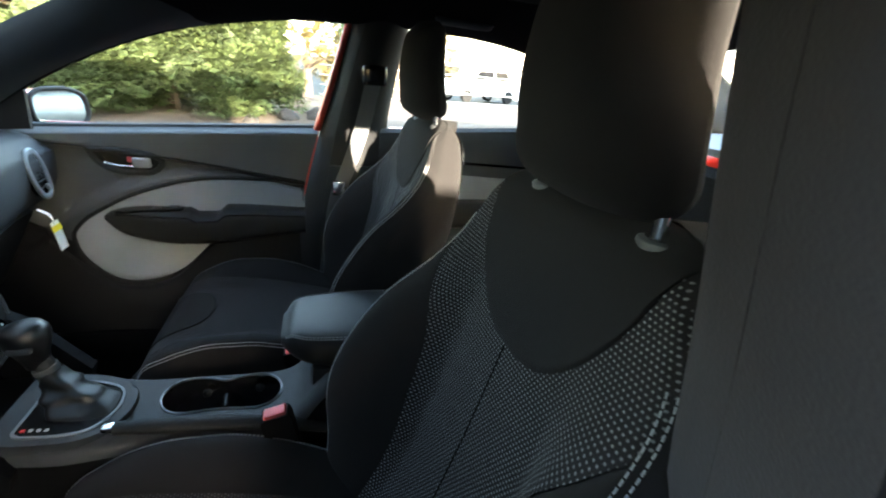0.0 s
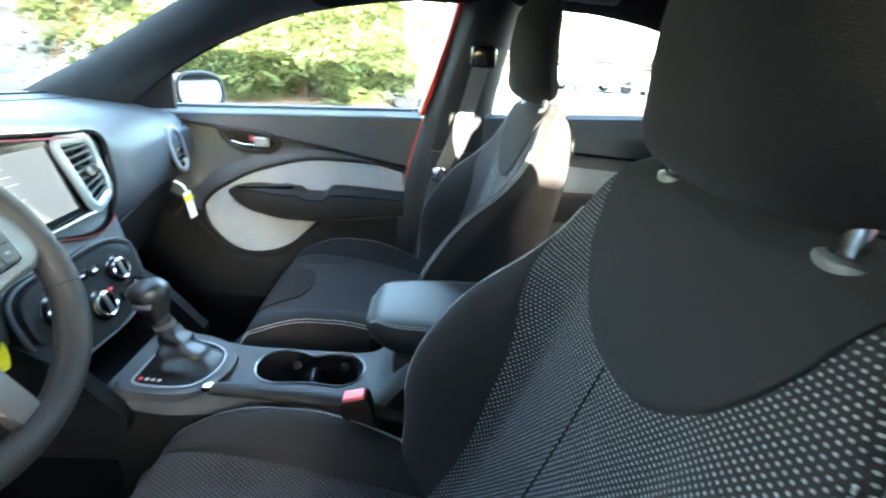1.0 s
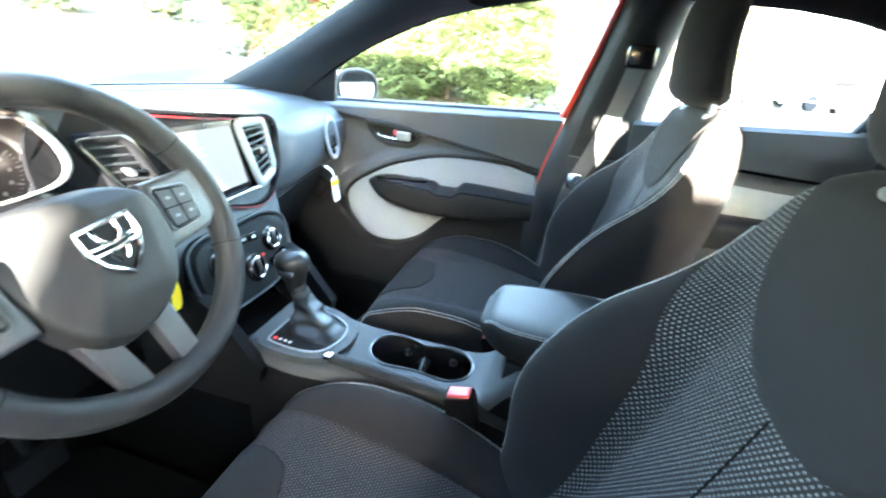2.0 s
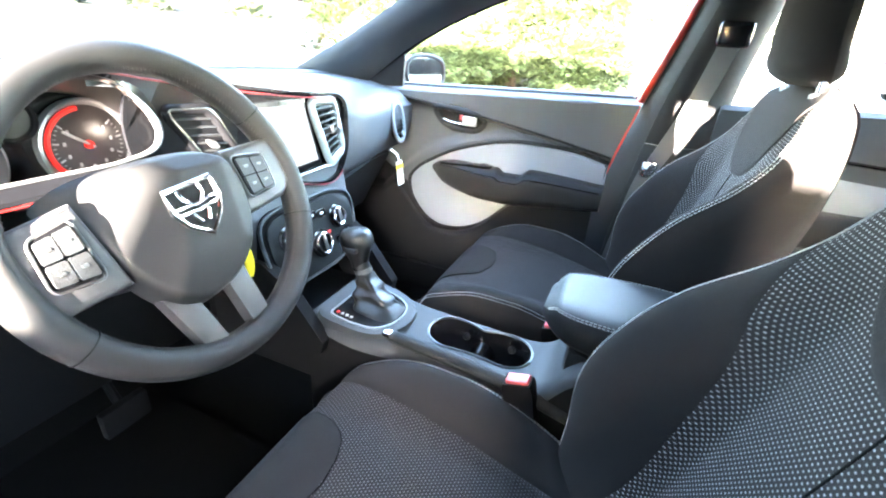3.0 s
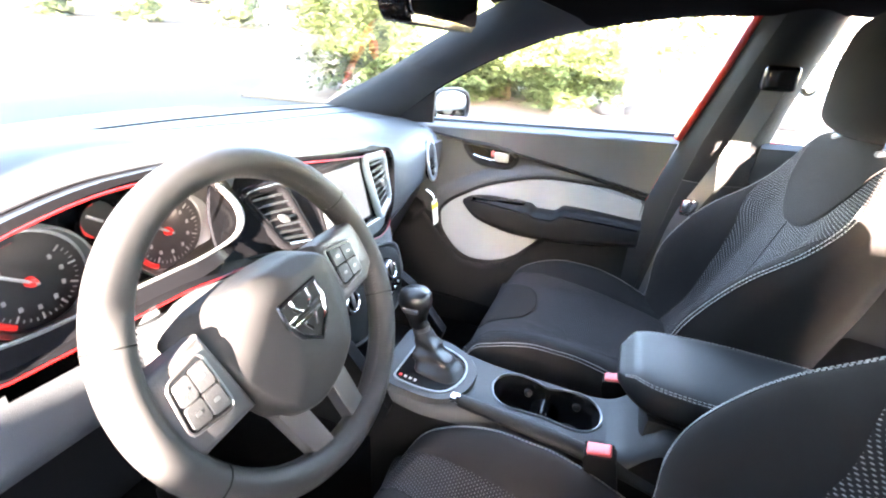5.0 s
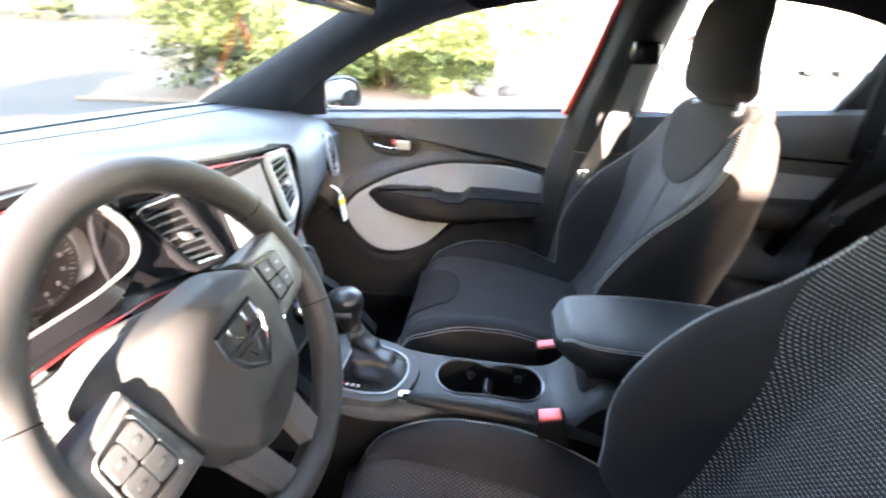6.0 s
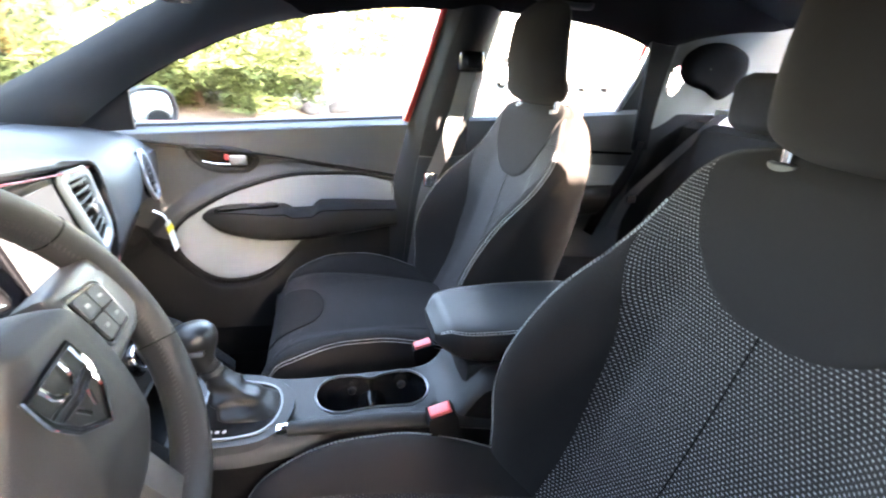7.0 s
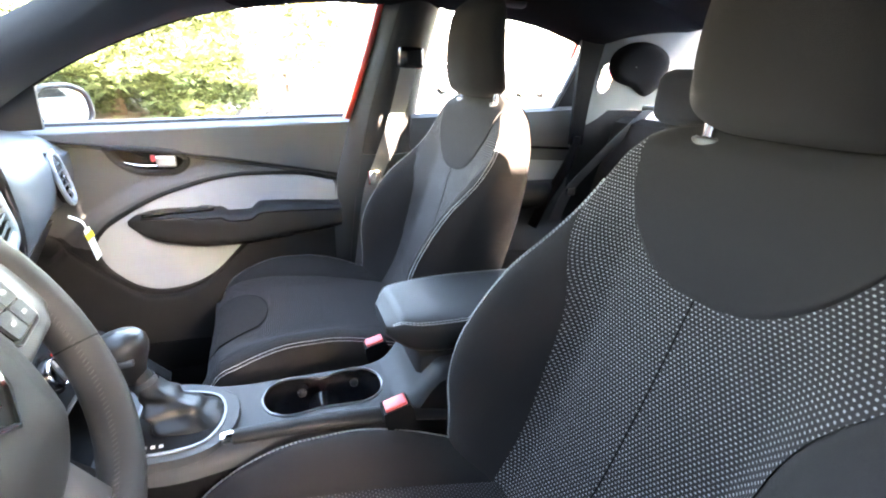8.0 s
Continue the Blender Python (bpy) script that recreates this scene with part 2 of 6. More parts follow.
def rounded(a0, a1, b0, b1, r, n=5):
    """The outline of a rectangle with round corners."""
    out = []
    for ca, cb, w in ((a1 - r, b1 - r, 0), (a0 + r, b1 - r, 1), (a0 + r, b0 + r, 2), (a1 - r, b0 + r, 3)):
        out += [(ca + r * math.cos((w + k / n) * math.pi / 2), cb + r * math.sin((w + k / n) * math.pi / 2)) for k in range(n + 1)]
    return out


def smooth_loop(pts, n):
    a = np.array(list(pts) + [pts[0]], float)
    k = len(pts)
    ext = np.vstack([a[-4:-1], a, a[1:4]])
    d = np.r_[0, np.cumsum(np.linalg.norm(np.diff(ext, axis=0), axis=1))]
    f = crv(*np.c_[d, ext])
    return [tuple(f(x)) for x in np.linspace(d[3], d[3 + k], n + 1)[:-1]]


def turned(profile, n=24, bm=None, m=None):
    """A body turned about its own z from (radius, height) rows."""
    bm = bm or bmesh.new()
    m = m or Matrix()
    rings = [[bm.verts.new(m @ Vector((r * math.cos(w), r * math.sin(w), h))) for w in (k * math.tau / n for k in range(n))] for r, h in profile]
    for a, b in zip(rings, rings[1:]):
        for k in range(n):
            bm.faces.new((a[k], a[(k + 1) % n], b[(k + 1) % n], b[k]))
    bm.faces.new(rings[0][::-1])
    bm.faces.new(rings[-1])
    return bm


def thing(name, label, category, at=(0, 0, 0), group="", kind=""):
    ob = new(name)
    ob.location = at
    return tagged(ob, label, category, group, kind)


# ---- the car's shell ----
# The car points to -x; its passenger side is +y.
body = thing("car_body", "red sedan body with black headliner and charcoal pillar trim", "car body")


def strip(low, high, n, bulge, inward):
    """A trim skin between two lines, bulging inwards."""
    a, b = path(low, n + 1), path(high, n + 1)
    w = np.array(inward, float)

    def f(u, v):
        i = min(int(round(v * n)), n)
        return a[i] * (1 - u) + b[i] * u + w * bulge * math.sin(math.pi * u) ** 0.7
    return f


def mirror_y(pts):
    return [(x, -y, z) for x, y, z in pts]


A_LOW = [(-1.30, 0.70, 0.90), (-1.185, 0.67, 0.955), (-0.97, 0.66, 1.105), (-0.70, 0.65, 1.228), (-0.556, 0.645, 1.263), (-0.35, 0.64, 1.292), (-0.17, 0.635, 1.298), (0.0, 0.635, 1.30), (0.19, 0.635, 1.29), (0.34, 0.635, 1.265), (0.50, 0.63, 1.235), (0.60, 0.61, 1.262), (0.74, 0.57, 1.295)]
A_HIGH = [(-1.52, 0.66, 0.93), (-1.385, 0.63, 1.0), (-1.204, 0.62, 1.086), (-0.933, 0.60, 1.235), (-0.75, 0.57, 1.325), (-0.45, 0.53, 1.375), (-0.17, 0.52, 1.385), (0.05, 0.52, 1.385), (0.25, 0.52, 1.375), (0.45, 0.52, 1.372), (0.60, 0.52, 1.352), (0.72, 0.52, 1.328), (0.84, 0.52, 1.30)]
for side, name in ((1, "near"), (-1, "far")):
    low, high = (A_LOW, A_HIGH) if side == 1 else (mirror_y(A_LOW), mirror_y(A_HIGH))
    part("roof_rail", sheet(strip(low[:5], high[:5], 40, 0.03, (0.1, -0.8 * side, -0.1)), 10, 40, 0.012), PILLAR, body, "charcoal pillar trim beside the windscreen")
    part("roof_rail", sheet(strip(low[4:], high[4:], 40, 0.02, (0, -0.6 * side, -0.6)), 10, 40, 0.012), LINER, body)
    # outer skin of the door frame, in body colour
    out = [(x, y + 0.055 * side, z + 0.004) for x, y, z in low]
    outer = [(0.7 * x + 0.3 * a, 0.7 * y + 0.3 * b + 0.05 * side, 0.7 * z + 0.3 * c + 0.004) for (x, y, z), (a, b, c) in zip(high, low)]
    part("outer_rail", sheet(strip(out, outer, 60, 0.03, (0, 0.5 * side, 0.5)), 8, 60, 0.008), RED, body)


def roof(u, v):
    x = -0.82 + 1.62 * v
    y = (u - 0.5) * 2 * 0.56
    crown = crv((-0.82, 1.315), (-0.6, 1.365), (-0.2, 1.40), (0.2, 1.40), (0.6, 1.36), (0.82, 1.305))
    return (x, y, crown(x) - 0.02 * (2 * u - 1) ** 4)


part("headliner", sheet(roof, 16, 24, 0.02), LINER, body, "black cloth headliner")
part("roof_skin", sheet(lambda u, v: Vector(roof(u, v)) + Vector((0, 0, 0.035)), 16, 24, 0.01), RED, body)


def screen_glass(u, v):
    y = (u - 0.5) * 2 * (0.66 - 0.08 * v)
    base, top = -1.44 - 0.20 * (1 - (y / 0.66) ** 2), -0.80 - 0.06 * (1 - (y / 0.6) ** 2)
    return (base + (top - base) * v, y, 0.985 + 0.345 * v + 0.035 * math.sin(math.pi * v))


windscreen = part("windscreen", sheet(screen_glass, 20, 16), SCREENGLASS, body, "clear windscreen")
windscreen.visible_shadow = False


def back_glass(u, v):
    y = (u - 0.5) * 2 * (0.52 + 0.06 * v)
    return (0.82 + 0.53 * v, y, 1.30 - 0.25 * v)


rear_glass = part("rear_window", sheet(back_glass, 8, 8), GLASS, body)
rear_glass.visible_shadow = False


def bonnet(u, v):
    y = (u - 0.5) * 2 * 0.74
    x = -1.60 - 0.75 * v
    return (x, y, 0.965 - 0.16 * v ** 1.5 - 0.05 * (2 * u - 1) ** 4)


part("bonnet", sheet(bonnet, 16, 12, 0.01), RED, body, "red painted bonnet")
part("cowl", sheet(lambda u, v: (-1.40 - 0.22 * (1 - (2 * u - 1) ** 2) * 1.0 - 0.10 * v, (u - 0.5) * 2 * 0.72, 0.965 - 0.02 * v), 14, 3, 0.01), PLASTIC, body)

part("floor_pan", sheet(lambda u, v: (-1.35 + 2.2 * v, (u - 0.5) * 2 * 0.74, 0.24), 4, 8, 0.02), CARPET, body, "black carpet floor darkened for shade")
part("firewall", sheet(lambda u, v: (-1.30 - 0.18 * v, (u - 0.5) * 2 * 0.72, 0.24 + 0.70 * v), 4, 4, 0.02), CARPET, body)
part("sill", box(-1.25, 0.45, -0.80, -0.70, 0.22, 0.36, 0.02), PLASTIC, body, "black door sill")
# darker than the driver's sill: its shade is in the colour
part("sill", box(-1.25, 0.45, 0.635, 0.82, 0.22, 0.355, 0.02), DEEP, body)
for s in (1, -1):
    part("lower_flank", box(-1.45, 1.75, 0.83 * s - 0.02, 0.83 * s + 0.02, 0.18, 0.34, 0.015), RED, body)
    part("front_wing", box(-2.3, -1.30, 0.80 * s - 0.06, 0.80 * s + 0.04, 0.35, 0.86, 0.05, 3), RED, body)
    part("rear_wing", box(0.62, 1.9, 0.80 * s - 0.06, 0.80 * s + 0.04, 0.34, 0.96, 0.05, 3), RED, body)


for s in (1, -1):
    for wx in (-1.72, 1.05):
        m = Matrix.Translation((wx, 0.74 * s, 0.32)) @ Matrix.Rotation(-s * math.pi / 2, 4, "X")
        tyre = part("wheel", turned([(0.19, -0.10), (0.30, -0.10), (0.318, -0.07), (0.318, 0.07), (0.30, 0.10), (0.20, 0.09), (0.001, 0.05)], 40, m=m), SEAL, body, "black road wheel")
        part("rim", turned([(0.20, 0.085), (0.195, 0.10), (0.17, 0.085), (0.06, 0.095), (0.001, 0.10)], 30, m=m), SILVER, tyre, "satin alloy rim")
    part("headlamp", box(-2.36, -2.24, 0.62 * s - 0.13, 0.62 * s + 0.13, 0.66, 0.78, 0.03, 3), CHROME, body)
    part("tail_lamp", box(1.93, 2.0, 0.55 * s - 0.17, 0.55 * s + 0.17, 0.74, 0.88, 0.02, 3), REDTRIM, body)
part("front_bumper", box(-2.40, -2.22, -0.80, 0.80, 0.24, 0.66, 0.06, 4), RED, body)
part("rear_bumper", box(1.92, 2.06, -0.78, 0.78, 0.30, 0.62, 0.05, 4), RED, body)


# the footwell's shade is put into the black of these panels
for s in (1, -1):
    part("kick_panel", sheet(lambda u, v: (-1.62 + 0.50 * u, s * 0.715, 0.24 + 0.72 * v), 4, 6, 0.012), DEEP, body, "footwell side panel coloured black for shade")


# centre pillars with their belts
def pillar(side):
    fr = crv((0.24, -0.43), (0.51, -0.395), (0.75, -0.352), (0.98, -0.294), (1.15, -0.243), (1.31, -0.196))
    re = crv((0.24, 0.0), (0.51, -0.03), (0.75, -0.06), (0.98, -0.085), (1.15, -0.065), (1.31, -0.03))
    ys = crv((0.24, 0.69), (0.6, 0.685), (0.95, 0.67), (1.15, 0.635), (1.31, 0.60))

    bow = 0.05
    inner = crv((0.24, 0.056), (0.50, 0.016), (0.93, -0.072), (1.05, -0.090), (1.142, -0.107), (1.31, -0.134))

    def f(u, v):
        z = 0.24 + 1.07 * v
        if side < 0:
            t = u / 0.4 if u < 0.4 else (u - 0.4) / 0.6
            if u < 0.4:
                return (inner(z) - 0.045 * (1 - t), -0.705 + 0.115 * t + 0.004 * math.sin(math.pi * t), z)
            return (inner(z) + (0.13 - 0.055 * sm(1.12, 1.24, z)) * t, -0.590 - 0.06 * t * t, z)
        a, b = fr(z), re(z)
        e = 2 * u - 1
        return (a + (b - a) * u, side * (ys(z) + bow * abs(e) ** 3.5 - 0.006 * math.cos(e * 4)), z)
    return f


def portion(f, u0, u1, v0, v1):
    return lambda u, v: f(u0 + (u1 - u0) * u, v0 + (v1 - v0) * v)


for s in (1, -1):
    f = pillar(s)
    main = PILLARD if s > 0 else PILLARB
    part("pillar_flange", sheet(portion(f, 0.0, 0.22, 0.0, 1.0), 8, 40, 0.012), main, body, "charcoal centre pillar trim" if s > 0 else "black centre pillar seal")
    part("pillar_trim", sheet(portion(f, 0.222, 1.0, 0.60, 1.0), 16, 20, 0.012), DARKP if s > 0 else PILLARB, body, "black upper pillar trim")
    part("pillar_trim", sheet(portion(f, 0.222, 1.0, 0.0, 0.598), 16, 24, 0.012), PILLARD if s > 0 else PILLARB, body)
    # on the driver's side the cover's outline is shaped to block and pass sun
    part("pillar_skin", sheet(lambda u, v: ((-0.33 if s > 0 else -0.16) + (0.26 if s > 0 else 0.225 - 0.150 * sm(0.925, 0.955, v)) * u + (0.16 if s > 0 else 0.0) * v * (1 - u) - 0.02 * v * u, s * (0.80 - 0.12 * max(0, v - 0.65) / 0.35), 0.3 + 0.98 * v), 4, 10, 0.01), SEAL, body, "black outer pillar cover")


def inside(poly, a, b):
    hit = False
    for (a0, b0), (a1, b1) in zip(poly, poly[1:] + poly[:1]):
        if (b0 > b) != (b1 > b) and a < (a1 - a0) * (b - b0) / (b1 - b0) + a0:
            hit = not hit
    return hit


# ---- front passenger door ----
def belt_z(x):
    return 0.955 + 0.030 * (x + 1.06) / 0.76


def crease_z(x):
    s = min(max((-0.335 - x) / 0.765, 0), 1.15)
    return 0.823 + 0.116 * s + 0.010 * math.sin(math.pi * min(s, 1))


ins_top = crv((-1.10, 0.60), (-1.03, 0.665), (-0.992, 0.700), (-0.965, 0.722), (-0.90, 0.758), (-0.83, 0.790), (-0.756, 0.814), (-0.68, 0.832), (-0.592, 0.841), (-0.45, 0.832), (-0.346, 0.812))


def door_y(x, z):
    """Depth of the moulded door card: a pad above the crease, a hollow round the handle, a shelf over the insert, a swell below."""
    c, b = crease_z(x), belt_z(x)
    if z >= c:
        return 0.684 + 0.004 * sm(c, b, z) + 0.045 * sm(b - 0.010, b + 0.012, z)
    y = 0.684 + 0.030 * sm(0.0, 0.016, c - z)
    d = z - ins_top(x)
    y -= 0.034 * sm(0.048, 0.002, d) * sm(0.0, 0.03, c - z)
    return y - 0.020 * sm(0.60, 0.45, z)


door = thing("front_door", "closed front passenger door with black card and light grey insert", "car door")


def door_end(z):
    """The door's rear shut line."""
    return crv((0.25, -0.43), (0.514, -0.405), (0.68, -0.362), (0.81, -0.345), (0.98, -0.30))(z)


def card_x(u, z):
    return -1.22 + (door_end(z) + 1.22) * u


def upper_card(u, v):
    x = card_x(u, 0.90)
    c, t = crease_z(x), belt_z(x) + 0.006
    z = c + (t - c) * v
    x = card_x(u, z)
    return (x, door_y(x, max(z, crease_z(x))), z)


def lower_card(u, v):
    x = card_x(u, 0.86)
    c = crease_z(x) - 0.0005
    z = 0.50 + (c - 0.50) * v
    x = card_x(u, z)
    return (x, door_y(x, min(z, crease_z(x) - 0.0004)), z)


def base_card(u, v):
    z = 0.30 + 0.202 * v
    x = card_x(u, z)
    return (x, door_y(x, z), z)


part("door_pad", sheet(upper_card, 60, 24), DOORPAD, door, "black soft door top")
CUP = [(-0.924, 0.908), (-0.88, 0.912), (-0.84, 0.910), (-0.78, 0.902), (-0.752, 0.892), (-0.745, 0.872), (-0.757, 0.852), (-0.785, 0.842), (-0.85, 0.843), (-0.890, 0.858), (-0.915, 0.885)]
cupring = smooth_loop(CUP, 60)
cardm = sheet(lower_card, 150, 150)
bmesh.ops.delete(cardm, geom=[f for f in cardm.faces if inside(cupring, f.calc_center_median().x, f.calc_center_median().z)], context="FACES")
# below this height the card takes a darker plastic
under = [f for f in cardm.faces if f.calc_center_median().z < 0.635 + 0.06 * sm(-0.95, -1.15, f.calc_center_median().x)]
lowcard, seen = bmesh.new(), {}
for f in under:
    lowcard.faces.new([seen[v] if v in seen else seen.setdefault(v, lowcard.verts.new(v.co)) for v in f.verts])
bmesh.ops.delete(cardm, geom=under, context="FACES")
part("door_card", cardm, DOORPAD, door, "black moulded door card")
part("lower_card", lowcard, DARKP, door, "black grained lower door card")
# the foot is darker still, with the shade there put into its colour
part("door_base", sheet(base_card, 60, 20), DEEP, door, "door foot darkened for shade")
part("door_crease", tube([(x, door_y(x, crease_z(x)) + 0.0005, crease_z(x)) for x in np.linspace(-1.15, -0.345, 60)], 0.0035, 8), DARKP, door)
INSERT = [(-0.346, 0.808), (-0.45, 0.829), (-0.592, 0.837), (-0.68, 0.828), (-0.756, 0.808), (-0.83, 0.782), (-0.90, 0.745), (-0.965, 0.70), (-0.992, 0.656), (-0.982, 0.60), (-0.94, 0.548), (-0.90, 0.522), (-0.847, 0.510), (-0.78, 0.517), (-0.723, 0.540), (-0.665, 0.585), (-0.617, 0.626), (-0.56, 0.660), (-0.48, 0.674), (-0.362, 0.678)]


def patch(outline, proud, n=16, soft=0.012):
    """A padded piece laid on the door card: rings of the outline drawn in to its middle."""
    bm = bmesh.new()
    pts = np.array(outline)
    mid = pts.mean(0)
    rings = []
    for k in range(n + 1):
        s = 1 - k / n
        ring = mid + (pts - mid) * (s if k < n else 0.001)
        edge = np.linalg.norm(pts - mid, axis=1) * (1 - s)
        row = []
        for (x, z), e in zip(ring, edge):
            h = proud * (1 - (1 - min(e / soft, 1)) ** 2) ** 0.5
            row.append(bm.verts.new((x, door_y(x, z) - h + 0.002, z)))
        rings.append(row)
    for a, b in zip(rings, rings[1:]):
        for i in range(len(a)):
            j = (i + 1) % len(a)
            bm.faces.new((a[i], a[j], b[j], b[i]))
    bm.faces.new(rings[-1])
    return bm


part("door_insert", patch([tuple(p) for p in path(INSERT + [INSERT[0]], 121)[:-1]], 0.007), GREY, door, "light grey cloth insert")
INSLINE = path(INSERT, 90)
part("insert_rim", tube([(x, door_y(x, z) - 0.003, z) for x, z in INSLINE], 0.006, 8, up=(0, 1, 0)), DARKP, door)

# map pocket below the insert
POCKET = [(-0.365, 0.690), (-0.48, 0.690), (-0.56, 0.676), (-0.615, 0.645), (-0.67, 0.592), (-0.73, 0.535), (-0.80, 0.503), (-0.88, 0.500), (-0.94, 0.530), (-1.0, 0.590), (-1.06, 0.660), (-1.19, 0.740)]
pk = path(POCKET, 60)


def pocket(u, v):
    x, z = pk[int(round(u * 59))]
    lip = 0.012 + 0.022 * sm(-1.02, -0.62, x)
    z2 = z + (0.32 - z) * max(0, (v - 0.18) / 0.82)
    if v < 0.18:
        w = v / 0.18 * math.pi / 2
        return (x, door_y(x, z) - lip * math.sin(w) + 0.002, z - 0.012 * (1 - math.cos(w)))
    return (x, door_y(x, z2) - lip * (1 - 0.3 * (v - 0.18)) + 0.002, z2 - 0.012)


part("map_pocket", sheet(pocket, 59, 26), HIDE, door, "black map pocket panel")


# armrest with its switches
def arm(u, v):
    x = -0.905 + 0.56 * v
    top = crv((-0.905, 0.722), (-0.88, 0.738), (-0.70, 0.748), (-0.672, 0.748), (-0.655, 0.735), (-0.60, 0.735), (-0.575, 0.755), (-0.55, 0.757), (-0.345, 0.745))(x)
    bot = crv((-0.905, 0.705), (-0.86, 0.672), (-0.80, 0.652), (-0.70, 0.638), (-0.60, 0.640), (-0.345, 0.672))(x)
    out = crv((-0.905, 0.010), (-0.87, 0.035), (-0.80, 0.055), (-0.60, 0.072), (-0.345, 0.070))(x)
    w = -math.pi / 2 + math.pi * u
    mid, half = (top + bot) / 2, (top - bot) / 2
    c, s = math.cos(w), math.sin(w)
    return (x, door_y(x, mid) + 0.004 - out * abs(c) ** 0.55, mid + half * (abs(s) ** 0.6) * (1 if s > 0 else -1))


part("armrest", sheet(arm, 22, 56), DARKP, door, "black padded armrest with stitched seam")
seam = [Vector(arm(0.66, k / 60)) + Vector((0, -0.001, 0)) for k in range(4, 60)]
part("armrest_seam", tube(seam, 0.0016, 6), GLOSS, door)
sw = plate(rounded(-0.865, -0.69, -0.016, 0.016, 0.008), lambda a, b, h: (a, 0.652 + b - 0.004 * (a + 0.69) / 0.175, 0.741 + 0.06 * (a + 0.78) + h), 0.007, 0.002)
switches = part("switch_panel", sw, GLOSS, door)
for k in range(2):
    part("window_switch", box(-0.772 + 0.045 * k, -0.748 + 0.045 * k, 0.643, 0.661, 0.745 + 0.003 * k, 0.754 + 0.003 * k, 0.002), PLASTIC, switches)

# inner handle: dark cup, chrome lever, red lock mark
HC, HZ = -0.835, 0.885
part("handle_bezel", tube([(x, door_y(x, z) - 0.003, z) for x, z in cupring], 0.0085, 10, closed=True, up=(0, 1, 0), flat=0.8), PILLARD, door, "dark bezel round the handle recess")


def recess(u, v):
    x, z = cupring[int(u * 60) % 60]
    k = 1 - 0.10 * v if v < 0.6 else (1 - 0.06) * (1 - (v - 0.6) / 0.4 * 0.999)
    return (HC + (x - HC) * k, door_y(x, z) + 0.030 * min(v / 0.6, 1) ** 0.7, HZ - 0.008 + (z - HZ + 0.008) * k)


part("handle_cup", sheet(recess, 60, 12, wrap=True), SEAL, door, "black handle recess")
lever = part("door_handle", tube(path([(-0.884, 0.692, 0.873), (-0.85, 0.686, 0.866), (-0.80, 0.683, 0.864)], 12), 0.0045, 10), CHROME, door, "chrome door release lever")
part("handle_end", box(-0.812, -0.766, 0.678, 0.692, 0.861, 0.891, 0.006, 3), SILVER, lever)
part("lock_tab", box(-0.824, -0.813, 0.682, 0.692, 0.876, 0.893, 0.003), REDBTN, door, "red lock mark")

# window frame and glass
win_top = [(-1.185, 0.69, 0.958), (-0.97, 0.68, 1.108), (-0.70, 0.672, 1.230), (-0.556, 0.668, 1.266), (-0.35, 0.662, 1.296), (-0.205, 0.66, 1.300)]
rear_edge = [(-0.205, 0.66, 1.300), (-0.25, 0.685, 1.15), (-0.303, 0.715, 0.985)]
part("window_frame", tube(path(win_top, 50), 0.014, 10), LINER, door)
part("window_frame", tube(path(rear_edge, 20), 0.011, 10), RED, door, "red painted door frame edge")
part("window_seal", tube([(x, 0.735, belt_z(x) + 0.004) for x in np.linspace(-1.1, -0.30, 20)], 0.012, 8), PLASTIC, door)


def side_glass(u, v):
    x = -1.16 + 0.95 * u
    top = crv(*[(p[0], p[2]) for p in win_top])(x)
    back = -0.303 + 0.098 * v
    x = -1.16 + (back + 1.16) * u
    z0 = belt_z(x) - 0.01
    return (x, 0.735 - 0.06 * v, z0 + max(top - z0, 0.003) * v)


pane = part("window_glass", sheet(side_glass, 24, 10), GLASS, door, "clear side window")
pane.visible_shadow = False
# sail panel and outer mirror
sail = [(-1.20, 0.950), (-1.030, 0.960), (-1.022, 1.075), (-1.06, 1.045), (-1.13, 0.995)]
part("sail_panel", plate(sail, lambda a, b, h: (a, 0.690 - h, b), 0.012, 0.004), DARKP, door, "black corner panel")
part("door_skin", sheet(lambda u, v: (-1.25 + 0.95 * u + 0.0 * v, 0.80 + 0.035 * math.sin(math.pi * v * 0.9), 0.30 + 0.665 * v), 8, 12, 0.01), RED, door, "red painted outer skin")
mir = smooth_loop([(0.778, 0.985), (0.785, 1.035), (0.83, 1.052), (0.90, 1.050), (0.945, 1.030), (0.955, 0.985), (0.94, 0.955), (0.87, 0.945), (0.80, 0.950)], 48)


mm = Matrix.Translation((-1.037, 0.868, 0.998)) @ Matrix.Rotation(radians(-23), 4, "Z") @ Matrix.Rotation(radians(-3.0), 4, "Y") @ Matrix.Translation((1.02, -0.868, -0.998))


def shell(u, v):
    a, b = mir[int(u * 48) % 48]
    k = math.sqrt(max(1 - (v * 0.98) ** 2, 0))
    return mm @ Vector((-1.02 - 0.09 * v, 0.868 + (a - 0.868) * (0.12 + 0.92 * k), 0.998 + (b - 0.998) * (0.12 + 0.95 * k)))


wing = part("wing_mirror", sheet(shell, 48, 12, wrap=True), RED, door, "red door mirror housing")
part("mirror_bezel", tube([mm @ Vector((-1.018, a, b)) for a, b in mir], 0.007, 8, closed=True, up=(1, 0, 0)), DARKP, wing)
part("mirror_glass", plate(mir, lambda a, b, h: mm @ Vector((-1.022 + h, a, b)), 0.003), MIRROR, wing, "mirror glass")
part("mirror_foot", box(-1.14, -1.07, 0.72, 0.82, 0.955, 0.985, 0.012), DARKP, wing)

